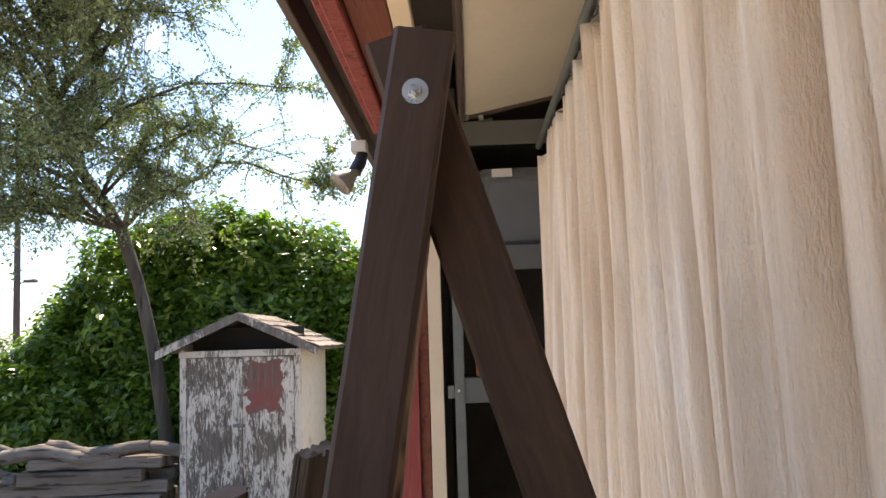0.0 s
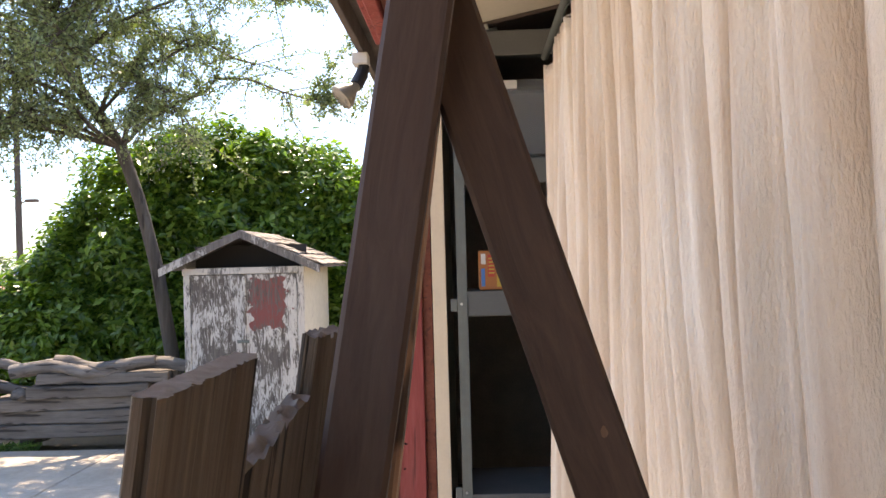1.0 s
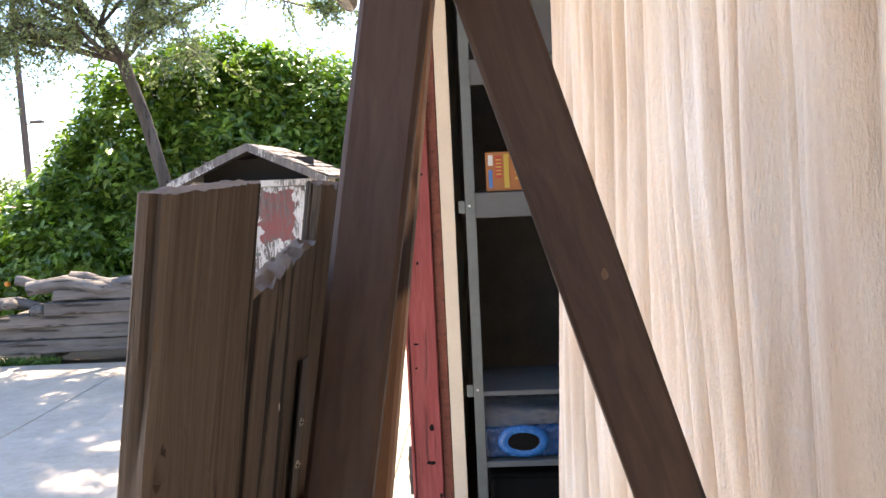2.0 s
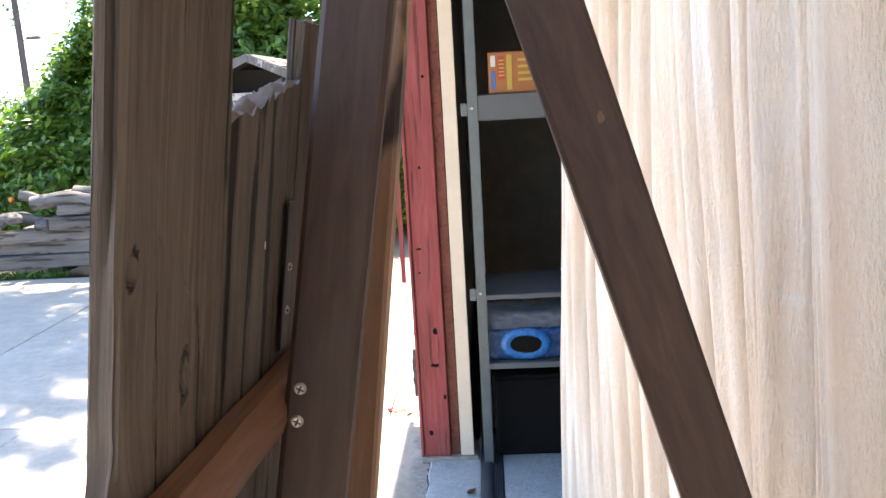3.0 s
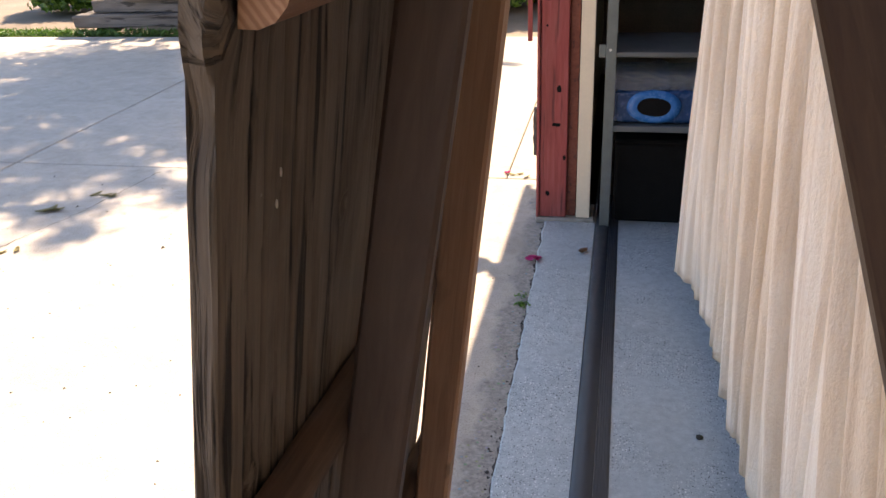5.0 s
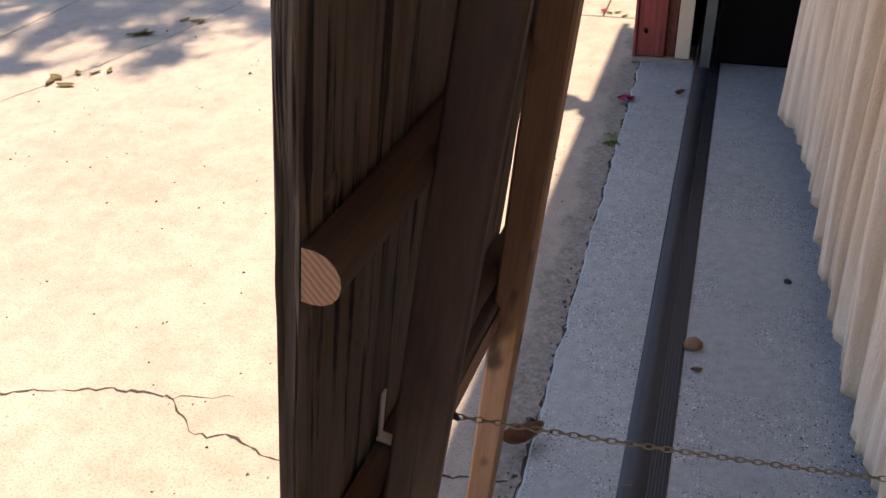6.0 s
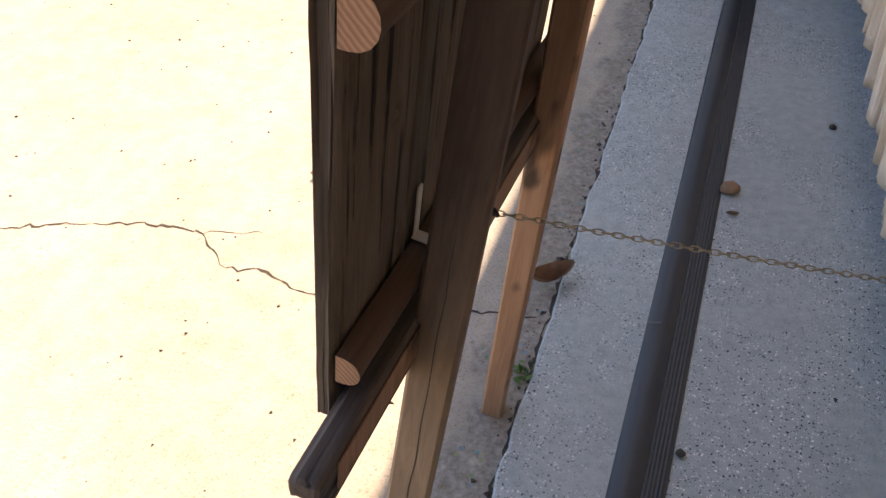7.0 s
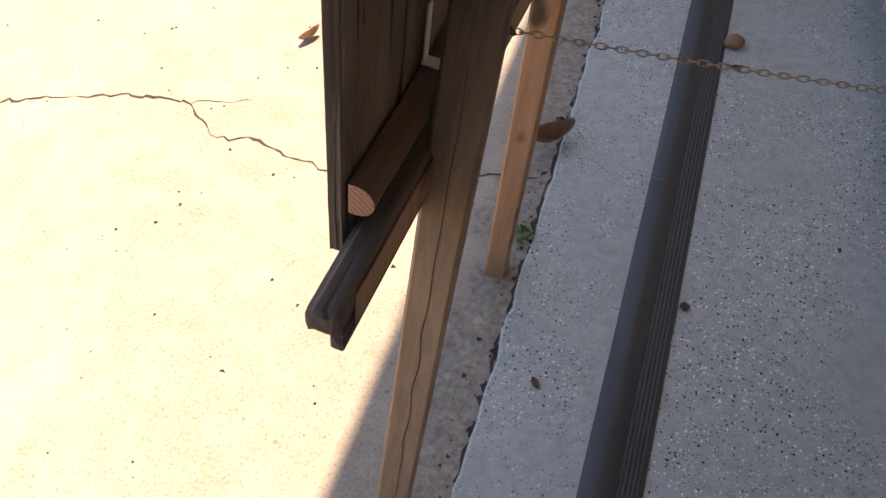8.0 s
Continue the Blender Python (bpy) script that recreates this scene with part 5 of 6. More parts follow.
    tagged(e, "small old plywood shed with peeling paint and shingle roof", "shed")


shed()


# ------------------------------------------------------------ timber pile
def timber_pile():
    rnd = random.Random(21)
    for x in (-5.9, -4.8, -3.5):
        o = part("bearer", box_bm(x - 0.09, x + 0.09, 9.66, 10.06, 0.0, 0.10, 0.01), M_TIE)
        tagged(o, "short dark timber block under the pile", "timber", "bearers of the pile")
    rows = [(0.09, 0.15), (0.245, 0.15), (0.40, 0.14), (0.545, 0.14), (0.69, 0.12)]
    for k, (z, h) in enumerate(rows):
        for d in range(2):
            y = 9.72 + d * 0.27 + rnd.uniform(-0.05, 0.05)
            xs = -6.3 + (k % 3) * 0.45 + rnd.uniform(-0.2, 0.2) if k < 3 else -5.05 + 0.1 * k
            xe = -3.12 + rnd.uniform(-0.25, 0.05)
            bm = box_bm(-(xe - xs) / 2, (xe - xs) / 2, -0.115, 0.115, 0, h, 0.012, 1)
            bmesh.ops.subdivide_edges(bm, edges=[q for q in bm.edges if q.calc_length() > 1], cuts=16)
            for v in bm.verts:
                v.co += Vector((0.02, 0.014, 0.010)) * noise.noise(v.co * 6 + Vector((k, d, 3)))
            o = part("timber", bm, M_TIE)
            o.location = ((xs + xe) / 2, y, z + 0.004)
            o.rotation_euler = (radians(rnd.uniform(-4, 4)), radians(rnd.uniform(-1.4, 2.2)), radians(rnd.uniform(-3, 3)))
            tagged(o, "rough grey salvaged timber lying in the pile", "timber", "timber pile")
    for k in range(9):
        x = -5.9 + 0.28 * k + rnd.uniform(-0.1, 0.1)
        L = rnd.uniform(0.5, 1.5)
        r = rnd.uniform(0.045, 0.095)
        z = (0.84 if x > -5.1 else 0.60) + rnd.uniform(0, 0.06)
        pts = [(x - L / 2 + L * i / 6, 9.66 + 0.05 * k % 0.3 + 0.05 * math.sin(i * 1.3 + k), z + 0.04 * math.sin(i * 1.1 + k * 2)) for i in range(7)]
        o = tagged(smooth(part("log", tube_bm(pts, [r * (1 - 0.05 * i) for i in range(7)], 9, rough=0.16, seed=k), M_LOG), 60), "grey weathered branch log on the timber pile", "log", "logs on the pile")
    for k in range(7):
        x, y, r = -6.2 + 0.22 * k + rnd.uniform(-0.05, 0.05), 9.45 + rnd.uniform(-0.06, 0.06), rnd.uniform(0.07, 0.12)
        z = 0.59 + 0.05 * (k % 3)
        bm = bmesh.new()
        bmesh.ops.create_icosphere(bm, subdivisions=3, radius=r)
        for v in bm.verts:
            v.co *= 1 + 0.35 * noise.noise(v.co * 16 + Vector((k * 3, 0, 0)))
            v.co.z *= 0.75
        o = part("wood_chunk", bm, M_LOG)
        o.location = (x, y + 0.14, z)
        tagged(smooth(o, 70), "gnarled grey stump piece on the timber pile", "stump", "stump pieces")


timber_pile()


# ------------------------------------------------------------ trees and hedge
def lerp_path(a, b, n, wob, rnd):
    a, b = Vector(a), Vector(b)
    return [a.lerp(b, i / n) + (Vector((rnd.uniform(-wob, wob), rnd.uniform(-wob, wob), rnd.uniform(-wob, wob))) if 0 < i < n else Vector()) for i in range(n + 1)]


def drooping_tree():
    rnd = random.Random(33)
    e = empty("tree", (-3.35, 11.0, -0.08))
    trunk = [(-3.46, 10.85, -0.08), (-3.52, 10.83, 0.9), (-3.68, 10.82, 2.0), (-3.89, 10.82, 2.87), (-4.11, 10.82, 3.55), (-4.38, 10.8, 3.98), (-4.8, 10.7, 4.6), (-5.0, 10.6, 5.8), (-5.1, 10.5, 7.2)]
    t = smooth(part("trunk", tube_bm(trunk, [0.10, 0.088, 0.082, 0.08, 0.078, 0.074, 0.066, 0.052, 0.03], 12, rough=0.08, seed=3), M_BARK, e, "leaning grey-brown trunk"), 60)
    bm = bmesh.new()
    limbs = []
    starts = [(-4.11, 10.82, 3.55), (-4.38, 10.8, 3.98), (-4.8, 10.7, 4.6), (-4.9, 10.65, 5.2), (-5.0, 10.6, 6.0)]
    ends = [(-2.2, 10.2, 4.6), (-1.55, 10.2, 4.15), (-1.9, 10.0, 5.3), (-2.9, 9.8, 6.2), (-3.6, 9.8, 6.9), (-6.6, 9.6, 3.6), (-7.2, 9.8, 4.8), (-7.6, 10.2, 5.9), (-6.4, 9.2, 6.6), (-5.0, 9.0, 5.6), (-4.2, 8.9, 4.6), (-5.9, 8.8, 4.4), (-4.8, 11.6, 6.4), (-6.0, 12.0, 5.0), (-3.4, 11.6, 5.2), (-5.3, 10.3, 7.9), (-8.3, 9.7, 4.0), (-8.0, 9.4, 6.4), (-3.0, 10.4, 3.75), (-5.6, 9.5, 3.6), (-7.0, 9.0, 3.4), (-3.0, 7.4, 6.4), (-4.5, 7.2, 6.7), (-6.0, 7.4, 6.4), (-2.4, 8.0, 6.2), (-4.8, 8.1, 6.0), (-3.4, 8.3, 6.0), (-5.8, 8.4, 6.1), (-2.2, 8.6, 6.1), (-6.8, 8.2, 6.3), (-3.7, 9.6, 5.3), (-4.4, 10.0, 5.0), (-2.8, 10.3, 4.9), (-6.2, 10.2, 4.3), (-5.4, 9.8, 4.9), (-6.8, 10.0, 5.4), (-3.3, 10.2, 4.3)]
    # the high, unseen part of the crown, added to shade the driveway
    for k in range(42):
        ends.append((-5.6 + 3.3 * ((k * 0.618) % 1.0), 7.3 + 4.5 * (k + 0.5) / 42, 7.1 + 0.9 * ((k * 0.382) % 1.0)))
    for k, b in enumerate(ends):
        a = starts[min(range(5), key=lambda i: abs(starts[i][2] - (b[2] - 0.7)))]
        p = lerp_path(a, b, 7, 0.10, rnd)
        for i, v in enumerate(p):
            v.z += 0.35 * math.sin(math.pi * i / 7) - 0.18 * (i / 7) ** 3
        limbs.append(p)
        tube_bm(p, [0.026 * (1 - 0.11 * i) + 0.003 for i in range(8)], 6, bm=bm)
    twigs = []
    for p in limbs:
        for i in range(2, 8):
            high = p[-1].z > 6.3
            if high and i < 5:
                continue
            for _ in range(17 if high else 5 if p[i].x > -3.2 else 8):
                d = Vector((rnd.gauss(0, 1), rnd.gauss(0, 1), rnd.gauss(-0.05, 0.7))).normalized()
                L = rnd.uniform(0.10, 0.36) if high else rnd.uniform(0.35, 1.05)
                q = [p[i] + d * (L * s / 5) + Vector((rnd.uniform(-0.03, 0.03), rnd.uniform(-0.03, 0.03), -0.14 * L * (s / 5) ** 2)) for s in range(6)]
                twigs.append(q)
                tube_bm(q, [0.0075 - 0.001 * s for s in range(6)], 4, bm=bm, caps=False)
    # a few long bare sprays at the crown's rim
    for b in ((-0.95, 10.1, 4.75), (-0.75, 10.2, 3.95), (-1.15, 10.2, 5.15), (-1.1, 10.1, 3.9), (-1.6, 9.9, 6.0)):
        a = min((p[-1] for p in limbs), key=lambda v: (v - Vector(b)).length)
        q = lerp_path(a, b, 9, 0.05, rnd)
        twigs += [q, q]
        tube_bm(q, [0.008 - 0.0007 * s for s in range(10)], 4, bm=bm, caps=False)
        for i in range(2, 9):
            d = Vector((rnd.uniform(-0.3, 0.6), rnd.gauss(0, 0.4), rnd.uniform(-0.8, 0.9))).normalized()
            s = [q[i] + d * (0.05 * k) for k in range(6)]
            twigs.append(s)
            tube_bm(s, [0.004] * 6, 3, bm=bm, caps=False)
    part("branchwork", bm, M_BARK, e, "thin grey limbs and twigs")
    rng = np.random.default_rng(4)
    c = []
    for q in twigs:
        for _ in range(66):
            s = rng.uniform(0.1, 5)
            i = int(min(s, len(q) - 2))
            p = q[i].lerp(q[i + 1], s - i if s - i <= 1 else 0.5)
            o = rng.normal(0, 0.040, 3)
            c.append((p.x + o[0], p.y + o[1], p.z + o[2] - 0.01))
    c = np.array(c)
    leaf_cloud("crown", c, rng.normal(0, 1, (len(c), 3)) + (0, 0, 0.6), 0.025, M_LEAF_TREE, e, 5, 1.9)["label"] = "airy crown of small grey-green leaves"
    tagged(e, "leaning tree with an airy crown of small leaves", "tree")


drooping_tree()


def leafy_mass(name, e, blobs, count, size, material, seed, long=2.1):
    """Leaves over and inside a cluster of lumpy masses."""
    rng = np.random.default_rng(seed)
    C, N = [], []
    tot = sum(b[3] * b[4] for b in blobs)
    for bx, by, bz, rx, rz, ry in blobs:
        n = int(count * rx * rz / tot)
        d = rng.normal(0, 1, (n, 3))
        d /= np.linalg.norm(d, axis=1, keepdims=True)
        lump = 1 + 0.16 * np.sin(d[:, 0] * 7 + bx * 3) * np.cos(d[:, 2] * 6 + bz) + 0.10 * np.sin(d[:, 1] * 13 + d[:, 2] * 11 + by)
        r = rng.uniform(0.55, 1.0, n) ** 0.35 * lump * (1 + rng.exponential(0.035, n))
        p = np.array([bx, by, bz]) + d * r[:, None] * np.array([rx, ry, rz])
        k = p[:, 2] > 0.02
        C.append(p[k])
        N.append(d[k] + np.array([0, 0, 0.7]))
    C, N = np.concatenate(C), np.concatenate(N)
    return leaf_cloud(name, C, N, size, material, e, seed + 1, long, 0.3, 0.55)


def hedge():
    e = empty("orange_tree_hedge", (-3.0, 12.4, -0.085))
    blobs = [(-1.0, 12.6, 1.75, 1.2, 1.5, 1.0), (-2.2, 12.8, 2.15, 1.3, 1.6, 1.0), (-3.5, 12.7, 2.4, 1.2, 1.7, 1.0), (-4.6, 12.6, 2.0, 1.1, 1.75, 1.0), (-5.4, 12.4, 1.35, 0.9, 1.35, 0.9), (-6.0, 12.2, 0.95, 0.75, 1.15, 0.8),
             (-0.2, 12.4, 1.35, 0.9, 1.5, 0.9), (-1.6, 12.0, 0.9, 1.3, 1.0, 0.8), (-4.0, 12.0, 0.9, 1.2, 1.1, 0.8), (-5.4, 11.8, 0.8, 1.1, 1.0, 0.7), (-6.2, 11.9, 0.6, 0.6, 0.8, 0.6), (-2.7, 12.5, 3.35, 0.6, 0.55, 0.6), (-1.5, 12.5, 2.95, 0.5, 0.45, 0.6), (-3.9, 12.4, 3.45, 0.6, 0.5, 0.6)]
    leafy_mass("foliage", e, blobs, 150000, 0.068, M_LEAF_HEDGE, 8)["label"] = "dense glossy dark green leaves"
    bm = bmesh.new()
    rnd = random.Random(6)
    for b in blobs[:7]:
        for k in range(3):
            tube_bm(lerp_path((b[0] + rnd.uniform(-0.3, 0.3), b[1], -0.08), (b[0] + rnd.uniform(-0.7, 0.7), b[1] + rnd.uniform(-0.3, 0.3), b[2] + 0.8), 5, 0.08, rnd), [0.05, 0.045, 0.04, 0.032, 0.022, 0.012], 6, bm=bm)
    part("stems", bm, M_BARK, e, "grey stems inside the hedge")
    for x, z in ((-0.72, 2.10), (-0.45, 2.02), (-0.95, 1.7), (-6.1, 0.75)):
        bm = bmesh.new()
        bmesh.ops.create_icosphere(bm, subdivisions=2, radius=0.042)
        bmesh.ops.translate(bm, verts=bm.verts, vec=(x, 11.5 if z > 1 else 11.2, z))
        smooth(part("orange", bm, M_FRUIT, e, "ripe orange fruit"), 80)
    tagged(e, "tall dense hedge of orange trees with few fruit", "hedge")
    b = empty("bush", (-8.3, 12.6, -0.085))
    leafy_mass("foliage", b, [(-7.35, 12.0, 0.45, 0.45, 0.75, 0.5), (-8.1, 12.2, 0.7, 0.6, 1.0, 0.6), (-7.7, 11.7, 0.25, 0.5, 0.4, 0.4)], 13000, 0.055, M_LEAF_HEDGE, 28)
    bm = tube_bm([(-7.6, 12.1, -0.08), (-7.65, 12.1, 0.9)], [0.04, 0.02], 6)
    part("stem", bm, M_BARK, b)
    tagged(b, "sunlit green shrub beyond the timber pile", "bush")


hedge()


# ------------------------------------------------------------ far things: wall, house, pole, woods
def distance():
    w = part("garden_wall", box_bm(-22, 3, 14.6, 14.8, -0.09, 0.62, 0.01), M_STUCCO)
    tagged(w, "low tan garden wall behind the hedge", "wall", kind="structure")
    h = empty("house", (-16, 26, -0.085))
    part("wall", box_bm(-20, -9.6, 18, 23, -0.085, 0.95), plain("pale_green_stucco", (0.45, 0.47, 0.38), 0.9, 0, 0.1, 4, 0.2), h)
    bm = prism_bm([(-20.5, 0.93), (-9.2, 0.93), (-9.2, 1.0), (-11.4, 1.62), (-18.2, 1.62), (-20.5, 1.0)], 17.6, 23.4)
    part("roof", bm, M_ROOFTILE, h, "low terracotta tiled roof")
    win = part("window", box_bm(-11.3, -10.4, 17.96, 18.02, 0.25, 0.8), M_WHITE, h, "white framed window")
    part("pane", box_bm(-11.22, -10.48, 17.94, 17.958, 0.31, 0.74), plain("dark_window_glass", (0.05, 0.07, 0.09), 0.1, 0, 0.1, 2, 0.0), win)
    tagged(h, "low neighbouring house with terracotta roof", "house")
    p = empty("utility_pole", (-21.4, 40, -0.085))
    part("pole", tube_bm([(-21.3, 40, -0.085), (-21.35, 40, 6), (-21.4, 40, 11.5)], [0.17, 0.15, 0.12], 12), M_POLE, p)
    part("street_light", box_bm(-20.9, -20.3, 39.7, 40.0, 5.28, 5.42, 0.03), M_FASCIA, p, "small dark lamp head on an arm")
    part("arm", tube_bm([(-21.3, 40, 5.2), (-20.9, 39.9, 5.35)], [0.03, 0.03], 6), M_FASCIA, p)
    tagged(p, "weathered wooden utility pole behind the hedge", "utility pole")
    for z0, z1, x1 in ((5.5, 5.75, 10), (5.0, 4.55, -60), (5.9, 6.2, 10)):
        pts = [(-21.35 + (x1 + 21.35) * i / 12, 40 + 3 * i / 12, z0 + (z1 - z0) * i / 12 - 0.9 * math.sin(math.pi * i / 12) * 0.5) for i in range(13)]
        tagged(part("overhead_cable", tube_bm(pts, [0.014] * 13, 5), M_BLACK), "thin black overhead cable from the utility pole", "cable")
    e = empty("far_trees", (-40, 75, -0.085))
    rnd = random.Random(3)
    blobs = [(-75 + 5.2 * k + rnd.uniform(-1, 1), 72 + rnd.uniform(-6, 6), rnd.uniform(0.8, 2.0), rnd.uniform(2.5, 4.0), rnd.uniform(1.6, 3.2), 2.0) for k in range(22)]
    leafy_mass("foliage", e, blobs, 16000, 0.30, M_LEAF_FAR, 40)
    part("trunks", tube_bm([(-40, 74, -0.085), (-40, 74, 2)], [0.2, 0.15], 6), M_BARK, e)
    tagged(e, "hazy line of distant green trees", "trees", kind="stuff")


distance()


# ------------------------------------------------------------ litter, cracks and weeds on the ground
def scatter():
    rnd = random.Random(12)

    def leaf(name, x, y, z, L, w, rz, material, label, curl=0.35, cat="leaf"):
        bm = bmesh.new()
        n = 7
        rows = []
        for i in range(n + 1):
            u = i / n
            hw = w * math.sin(math.pi * (0.06 + 0.90 * u)) ** 0.8 / 2
            zz = curl * L * (u - 0.5) ** 2 * 1.6
            rows.append([bm.verts.new((L * (u - 0.5), s * hw, zz + abs(s) * hw * curl * 1.4 + 0.002 * noise.noise((u * 9, s, x * 7)))) for s in (-1, 0, 1)])
        for a, b in zip(rows, rows[1:]):
            for k in (0, 1):
                bm.faces.new((a[k], a[k + 1], b[k + 1], b[k]))
        bmesh.ops.solidify(bm, geom=bm.faces[:], thickness=0.0008)
        o = smooth(part(name, bm, material), 60)
        o.location, o.rotation_euler = (x, y, z + 0.002), (rnd.uniform(-0.15, 0.15), rnd.uniform(-0.1, 0.1), rz)
        tagged(o, label, cat)

    leaf("dead_leaf", 0.008, 1.585, 0.016, 0.12, 0.06, 0.75, M_DEADLEAF, "curled dry brown leaf at the slab's edge", 0.85)
    leaf("dead_leaf", -0.745, 1.843, 0.0, 0.075, 0.03, 1.1, M_DEADLEAF, "curled dry brown leaf on the driveway", 0.7)
    leaf("dead_leaf", -0.30, 1.14, 0.0, 0.05, 0.02, -0.6, M_DEADLEAF, "thin dry leaf on the driveway", 0.5)
    leaf("dead_leaf", 0.13, 0.93, 0.012, 0.03, 0.014, 2.2, M_DEADLEAF, "small dry leaf on painted apron")
    leaf("dead_leaf", 0.205, 3.83, 0.012, 0.06, 0.035, 0.9, M_DEADLEAF, "dry leaf on painted apron", 0.5)
    leaf("dead_leaf", 0.40, 1.98, 0.006, 0.035, 0.018, 0.3, M_DEADLEAF, "small dry leaf beside rubber strip")
    leaf("dead_leaf", 0.30, 0.62, 0.03, 0.04, 0.022, 0.8, M_DEADLEAF, "dry leaf on rubber strip")
    for x, y, r in ((-0.02, 3.73, 0.1), (0.005, 3.715, 1.3), (-0.035, 3.705, 2.4)):
        leaf("petal", x, y, 0.012, 0.05, 0.036, r, M_PETAL, "fallen magenta flower petal on apron edge", 0.5, "petal")
    leaf("petal", -0.30, 4.95, 0.0, 0.05, 0.03, 0.6, M_PETAL, "fallen magenta flower petal on driveway", 0.5, "petal")
    for x, y, s in ((-2.78, 3.36, 0.10), (-2.70, 3.5, 0.07), (-2.80, 4.05, 0.12), (-2.60, 4.35, 0.08), (-0.22, 4.9, 0.05)):
        for k in range(3):
            leaf("dead_leaf", x + rnd.uniform(-0.08, 0.08), y + rnd.uniform(-0.04, 0.04), 0.0, s, s * 0.4, rnd.uniform(0, 3), plain("olive_dry_leaf", (0.26, 0.22, 0.09), 0.8, 0, 0.2, 40, 0.2), "yellowing leaf lying on the driveway", 0.3)

    def lump(name, x, y, z, r, material, label, cat):
        bm = bmesh.new()
        bmesh.ops.create_icosphere(bm, subdivisions=2, radius=r)
        for v in bm.verts:
            v.co *= 1 + 0.5 * noise.noise(v.co * (0.9 / r) + Vector((x * 5, y * 3, 0)))
            v.co.z *= 0.65
        o = smooth(part(name, bm, material), 70)
        o.location = (x, y, z + r * 0.5)
        tagged(o, label, cat)

    lump("pod", 0.382, 2.08, 0.006, 0.026, M_DEADLEAF, "brown crumpled seed pod beside rubber strip", "pod")
    lump("pebble", 0.64, 2.46, 0.006, 0.011, M_DIRT, "dark pebble on painted floor", "pebble")
    lump("pebble", 0.765, 2.85, 0.006, 0.014, M_DIRT, "dark pebble below the curtain", "pebble")
    lump("pebble", 0.765, 2.575, 0.006, 0.013, M_DIRT, "dark pebble below the curtain", "pebble")
    lump("pebble", 0.376, 1.19, 0.006, 0.010, M_DIRT, "dark crumb beside rubber strip", "pebble")
    tagged(part("nail", tube_bm([(0.257, 1.507, 0.031), (0.285, 1.512, 0.035)], [0.0022, 0.0022], 7), M_STEEL), "small steel nail lying on rubber strip", "nail")
    # fine grit as one sheet of crumbs
    verts, faces = [], []
    rng = np.random.default_rng(2)
    def crumb(x, y, z, r):
        b = len(verts)
        a = rng.uniform(0, 6.28)
        for k in range(3):
            verts.append((x + r * math.cos(a + 2.09 * k) * rng.uniform(0.6, 1.5), y + r * math.sin(a + 2.09 * k) * rng.uniform(0.6, 1.5), z))
        verts.append((x, y, z + r * 0.9))
        faces.extend([(b, b + 1, b + 3), (b + 1, b + 2, b + 3), (b + 2, b, b + 3)])
    for _ in range(900):
        crumb(rng.uniform(-3.5, -0.1), rng.uniform(0.2, 4.8), 0.0, rng.exponential(0.0016) + 0.0007)
    for _ in range(130):
        crumb(rng.uniform(-2.6, -0.1), rng.uniform(0.3, 4.0), 0.0, rng.uniform(0.003, 0.0065))
    for _ in range(420):
        crumb(SLAB_X + 0.07 - 0.03 + rng.normal(0, 0.018), rng.uniform(0.2, 4.2), 0.004, rng.exponential(0.002) + 0.0008)
    for _ in range(160):
        crumb(rng.uniform(0.4, 2.0), rng.uniform(0.8, 4.1), 0.006, rng.exponential(0.0012) + 0.0007)
    me = bpy.data.meshes.new("grit")
    me.from_pydata(verts, [], faces)
    me.materials.append(M_DIRT)
    tagged(new("grit", me), "scattered dark grit and plant crumbs on concrete", "grit", kind="stuff")
    # weeds in the joint
    for x, y, s in ((0.018, 1.30, 0.035), (-0.02, 3.28, 0.04), (-0.03, 3.36, 0.03)):
        c = np.array([x, y, 0.012]) + rng.normal(0, 1, (26, 3)) * (s * 0.45, s * 0.45, s * 0.18)
        c[:, 2] = np.abs(c[:, 2] - 0.012) + 0.006
        tagged(leaf_cloud("weed", c, rng.normal(0, 0.5, (26, 3)) + (0, 0, 1), s * 0.32, M_WEED, None, 3, 2.2), "small green weed growing in the joint", "weed")
    # grass tuft by the timber pile
    c = np.stack([rng.uniform(-7.4, -4.6, 2600), rng.uniform(9.42, 9.62, 2600), rng.uniform(-0.05, 0.06, 2600)], 1)
    tagged(leaf_cloud("grass", c, rng.normal(0, 1, (2600, 3)), 0.05, M_WEED, None, 9, 6.0), "short green grass along the driveway's end", "grass", kind="stuff")


scatter()


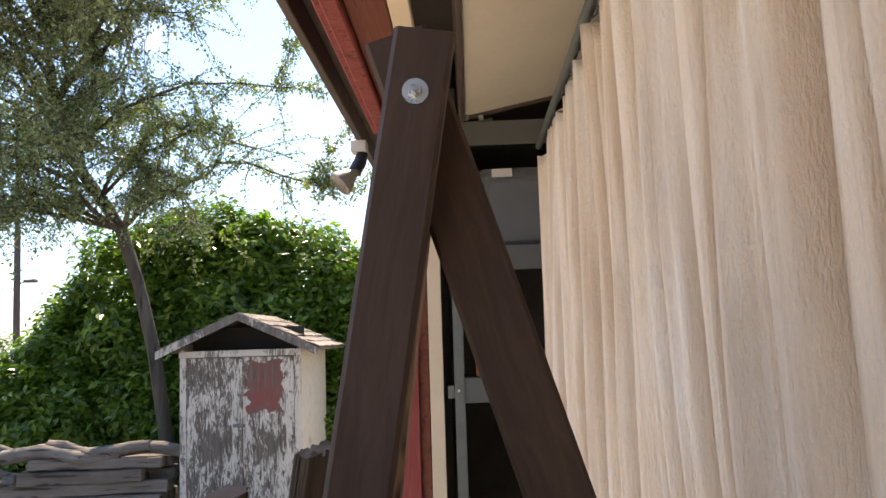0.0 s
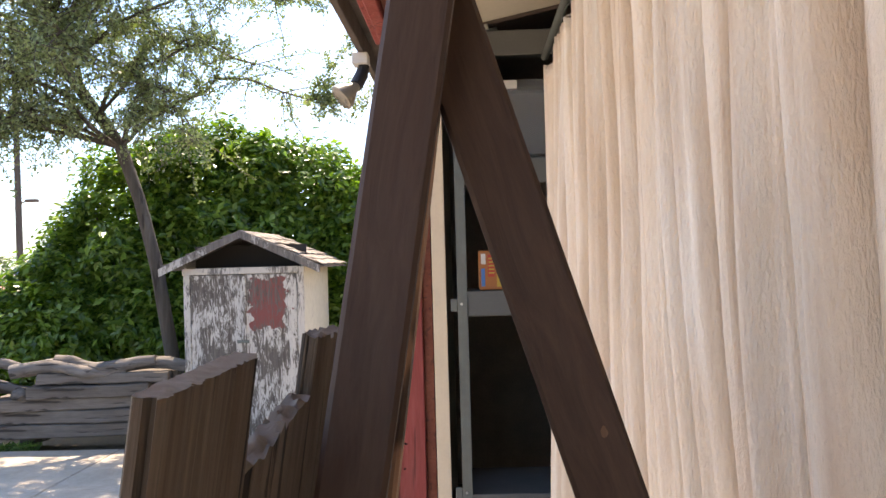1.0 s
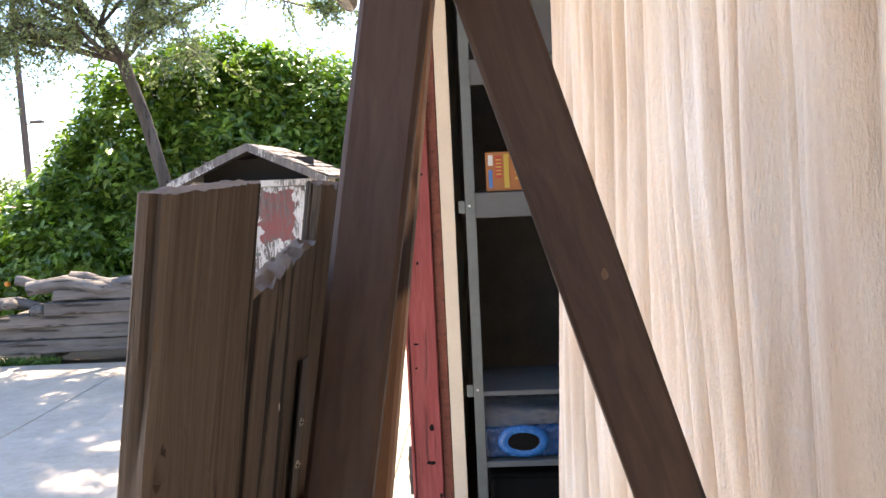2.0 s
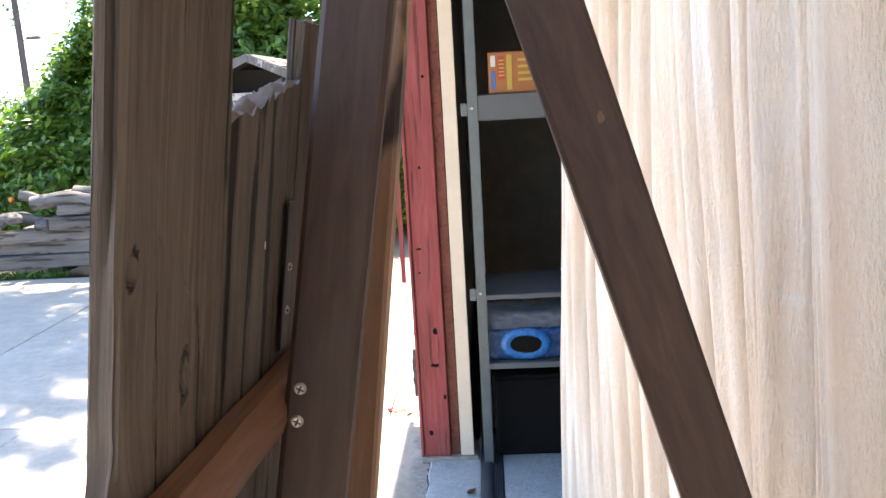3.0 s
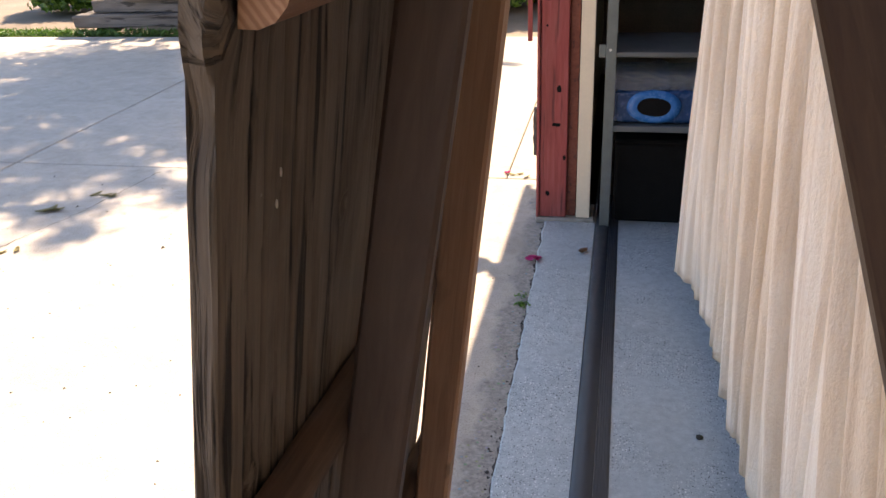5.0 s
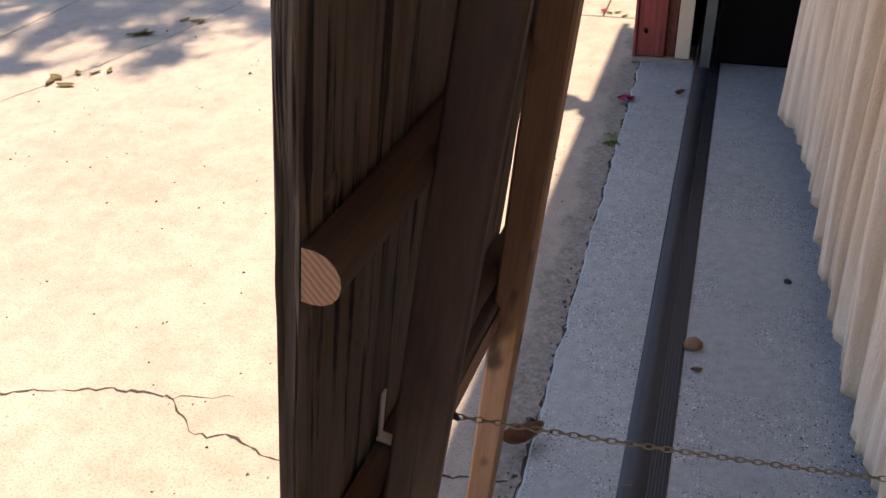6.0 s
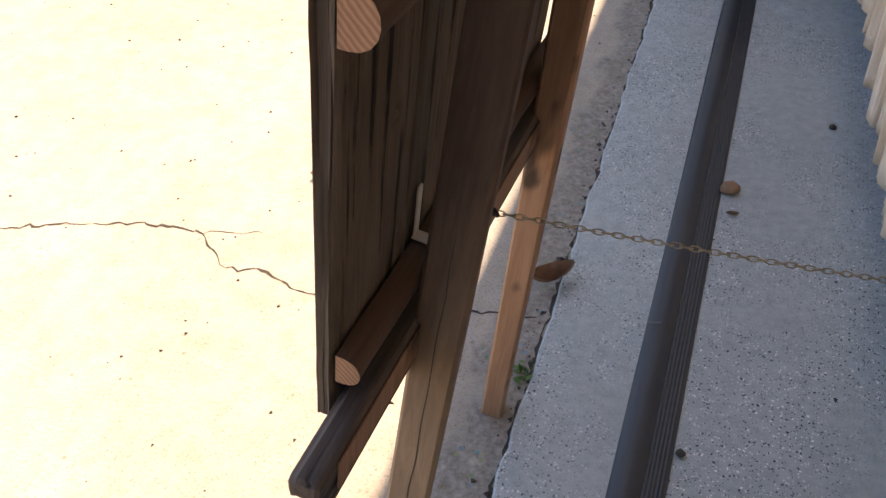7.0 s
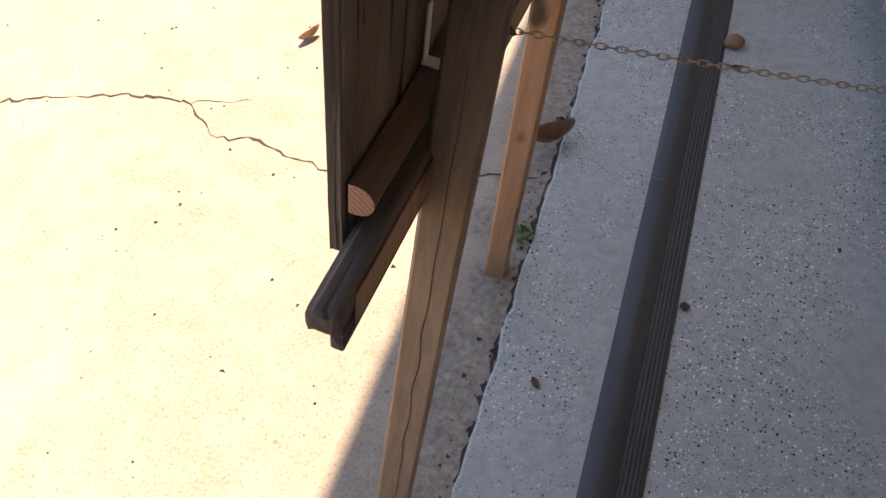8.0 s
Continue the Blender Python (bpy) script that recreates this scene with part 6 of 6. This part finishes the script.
def crack(points, width, seed, name="crack"):
    """A ragged open crack: a dark groove with crumbled lips."""
    rnd = random.Random(seed)
    pts = []
    for a, b in zip(points, points[1:]):
        n = max(3, int(math.dist(a, b) / 0.018))
        for i in range(n):
            u = i / n
            pts.append((a[0] + (b[0] - a[0]) * u + rnd.uniform(-0.007, 0.007) + 0.012 * noise.noise((len(pts) * 0.35, seed, 0)), a[1] + (b[1] - a[1]) * u + rnd.uniform(-0.007, 0.007) + 0.02 * noise.noise((len(pts) * 0.3, seed, 5))))
    pts.append(points[-1])
    bm = bmesh.new()
    L, R = [], []
    for i, (x, y) in enumerate(pts):
        p, q = pts[max(i - 1, 0)], pts[min(i + 1, len(pts) - 1)]
        d = Vector((q[0] - p[0], q[1] - p[1], 0)).normalized()
        s = Vector((-d.y, d.x, 0)) * width * rnd.uniform(0.25, 1.2) * (1 + 0.9 * noise.noise((i * 0.15, seed, 2)))
        L.append(bm.verts.new(Vector((x, y, 0.0012)) + s))
        R.append(bm.verts.new(Vector((x, y, 0.0012)) - s))
    for i in range(len(pts) - 1):
        bm.faces.new((L[i], R[i], R[i + 1], L[i + 1]))
    o = part(name, bm, M_DIRT, drive, "dirt-filled ragged crack")
    return o


crack([(-2.9, 1.12), (-2.3, 1.16), (-1.85, 1.25), (-1.5, 1.37), (-1.276, 1.457), (-1.02, 1.519), (-0.95, 1.50), (-0.897, 1.466), (-0.815, 1.408), (-0.72, 1.421), (-0.655, 1.408), (-0.62, 1.39), (-0.51, 1.376), (-0.40, 1.40), (-0.20, 1.44), (0.0, 1.475)], 0.0032, 4)
crack([(-2.95, 3.0), (-2.75, 3.55), (-2.60, 4.1), (-2.5, 4.8)], 0.0022, 8)
crack([(-0.96, 1.50), (-0.86, 1.54), (-0.78, 1.555)], 0.0012, 6)

# dirt packed into the joint beside the painted apron
joint = crack([(0.05, 0.2), (0.045, 0.6), (0.036, 1.0), (0.030, 1.4), (0.024, 1.8), (0.017, 2.3), (0.010, 2.8), (0.002, 3.3), (-0.006, 3.8), (-0.012, 4.18)], 0.006, 15, "joint_dirt")

# the plan's units to metres
bpy.context.view_layer.update()
for ob in list(scene.objects):
    if ob.parent is None and ob.type in ("MESH", "EMPTY"):
        ob.matrix_world = Matrix.Scale(SIZE, 4) @ ob.matrix_world
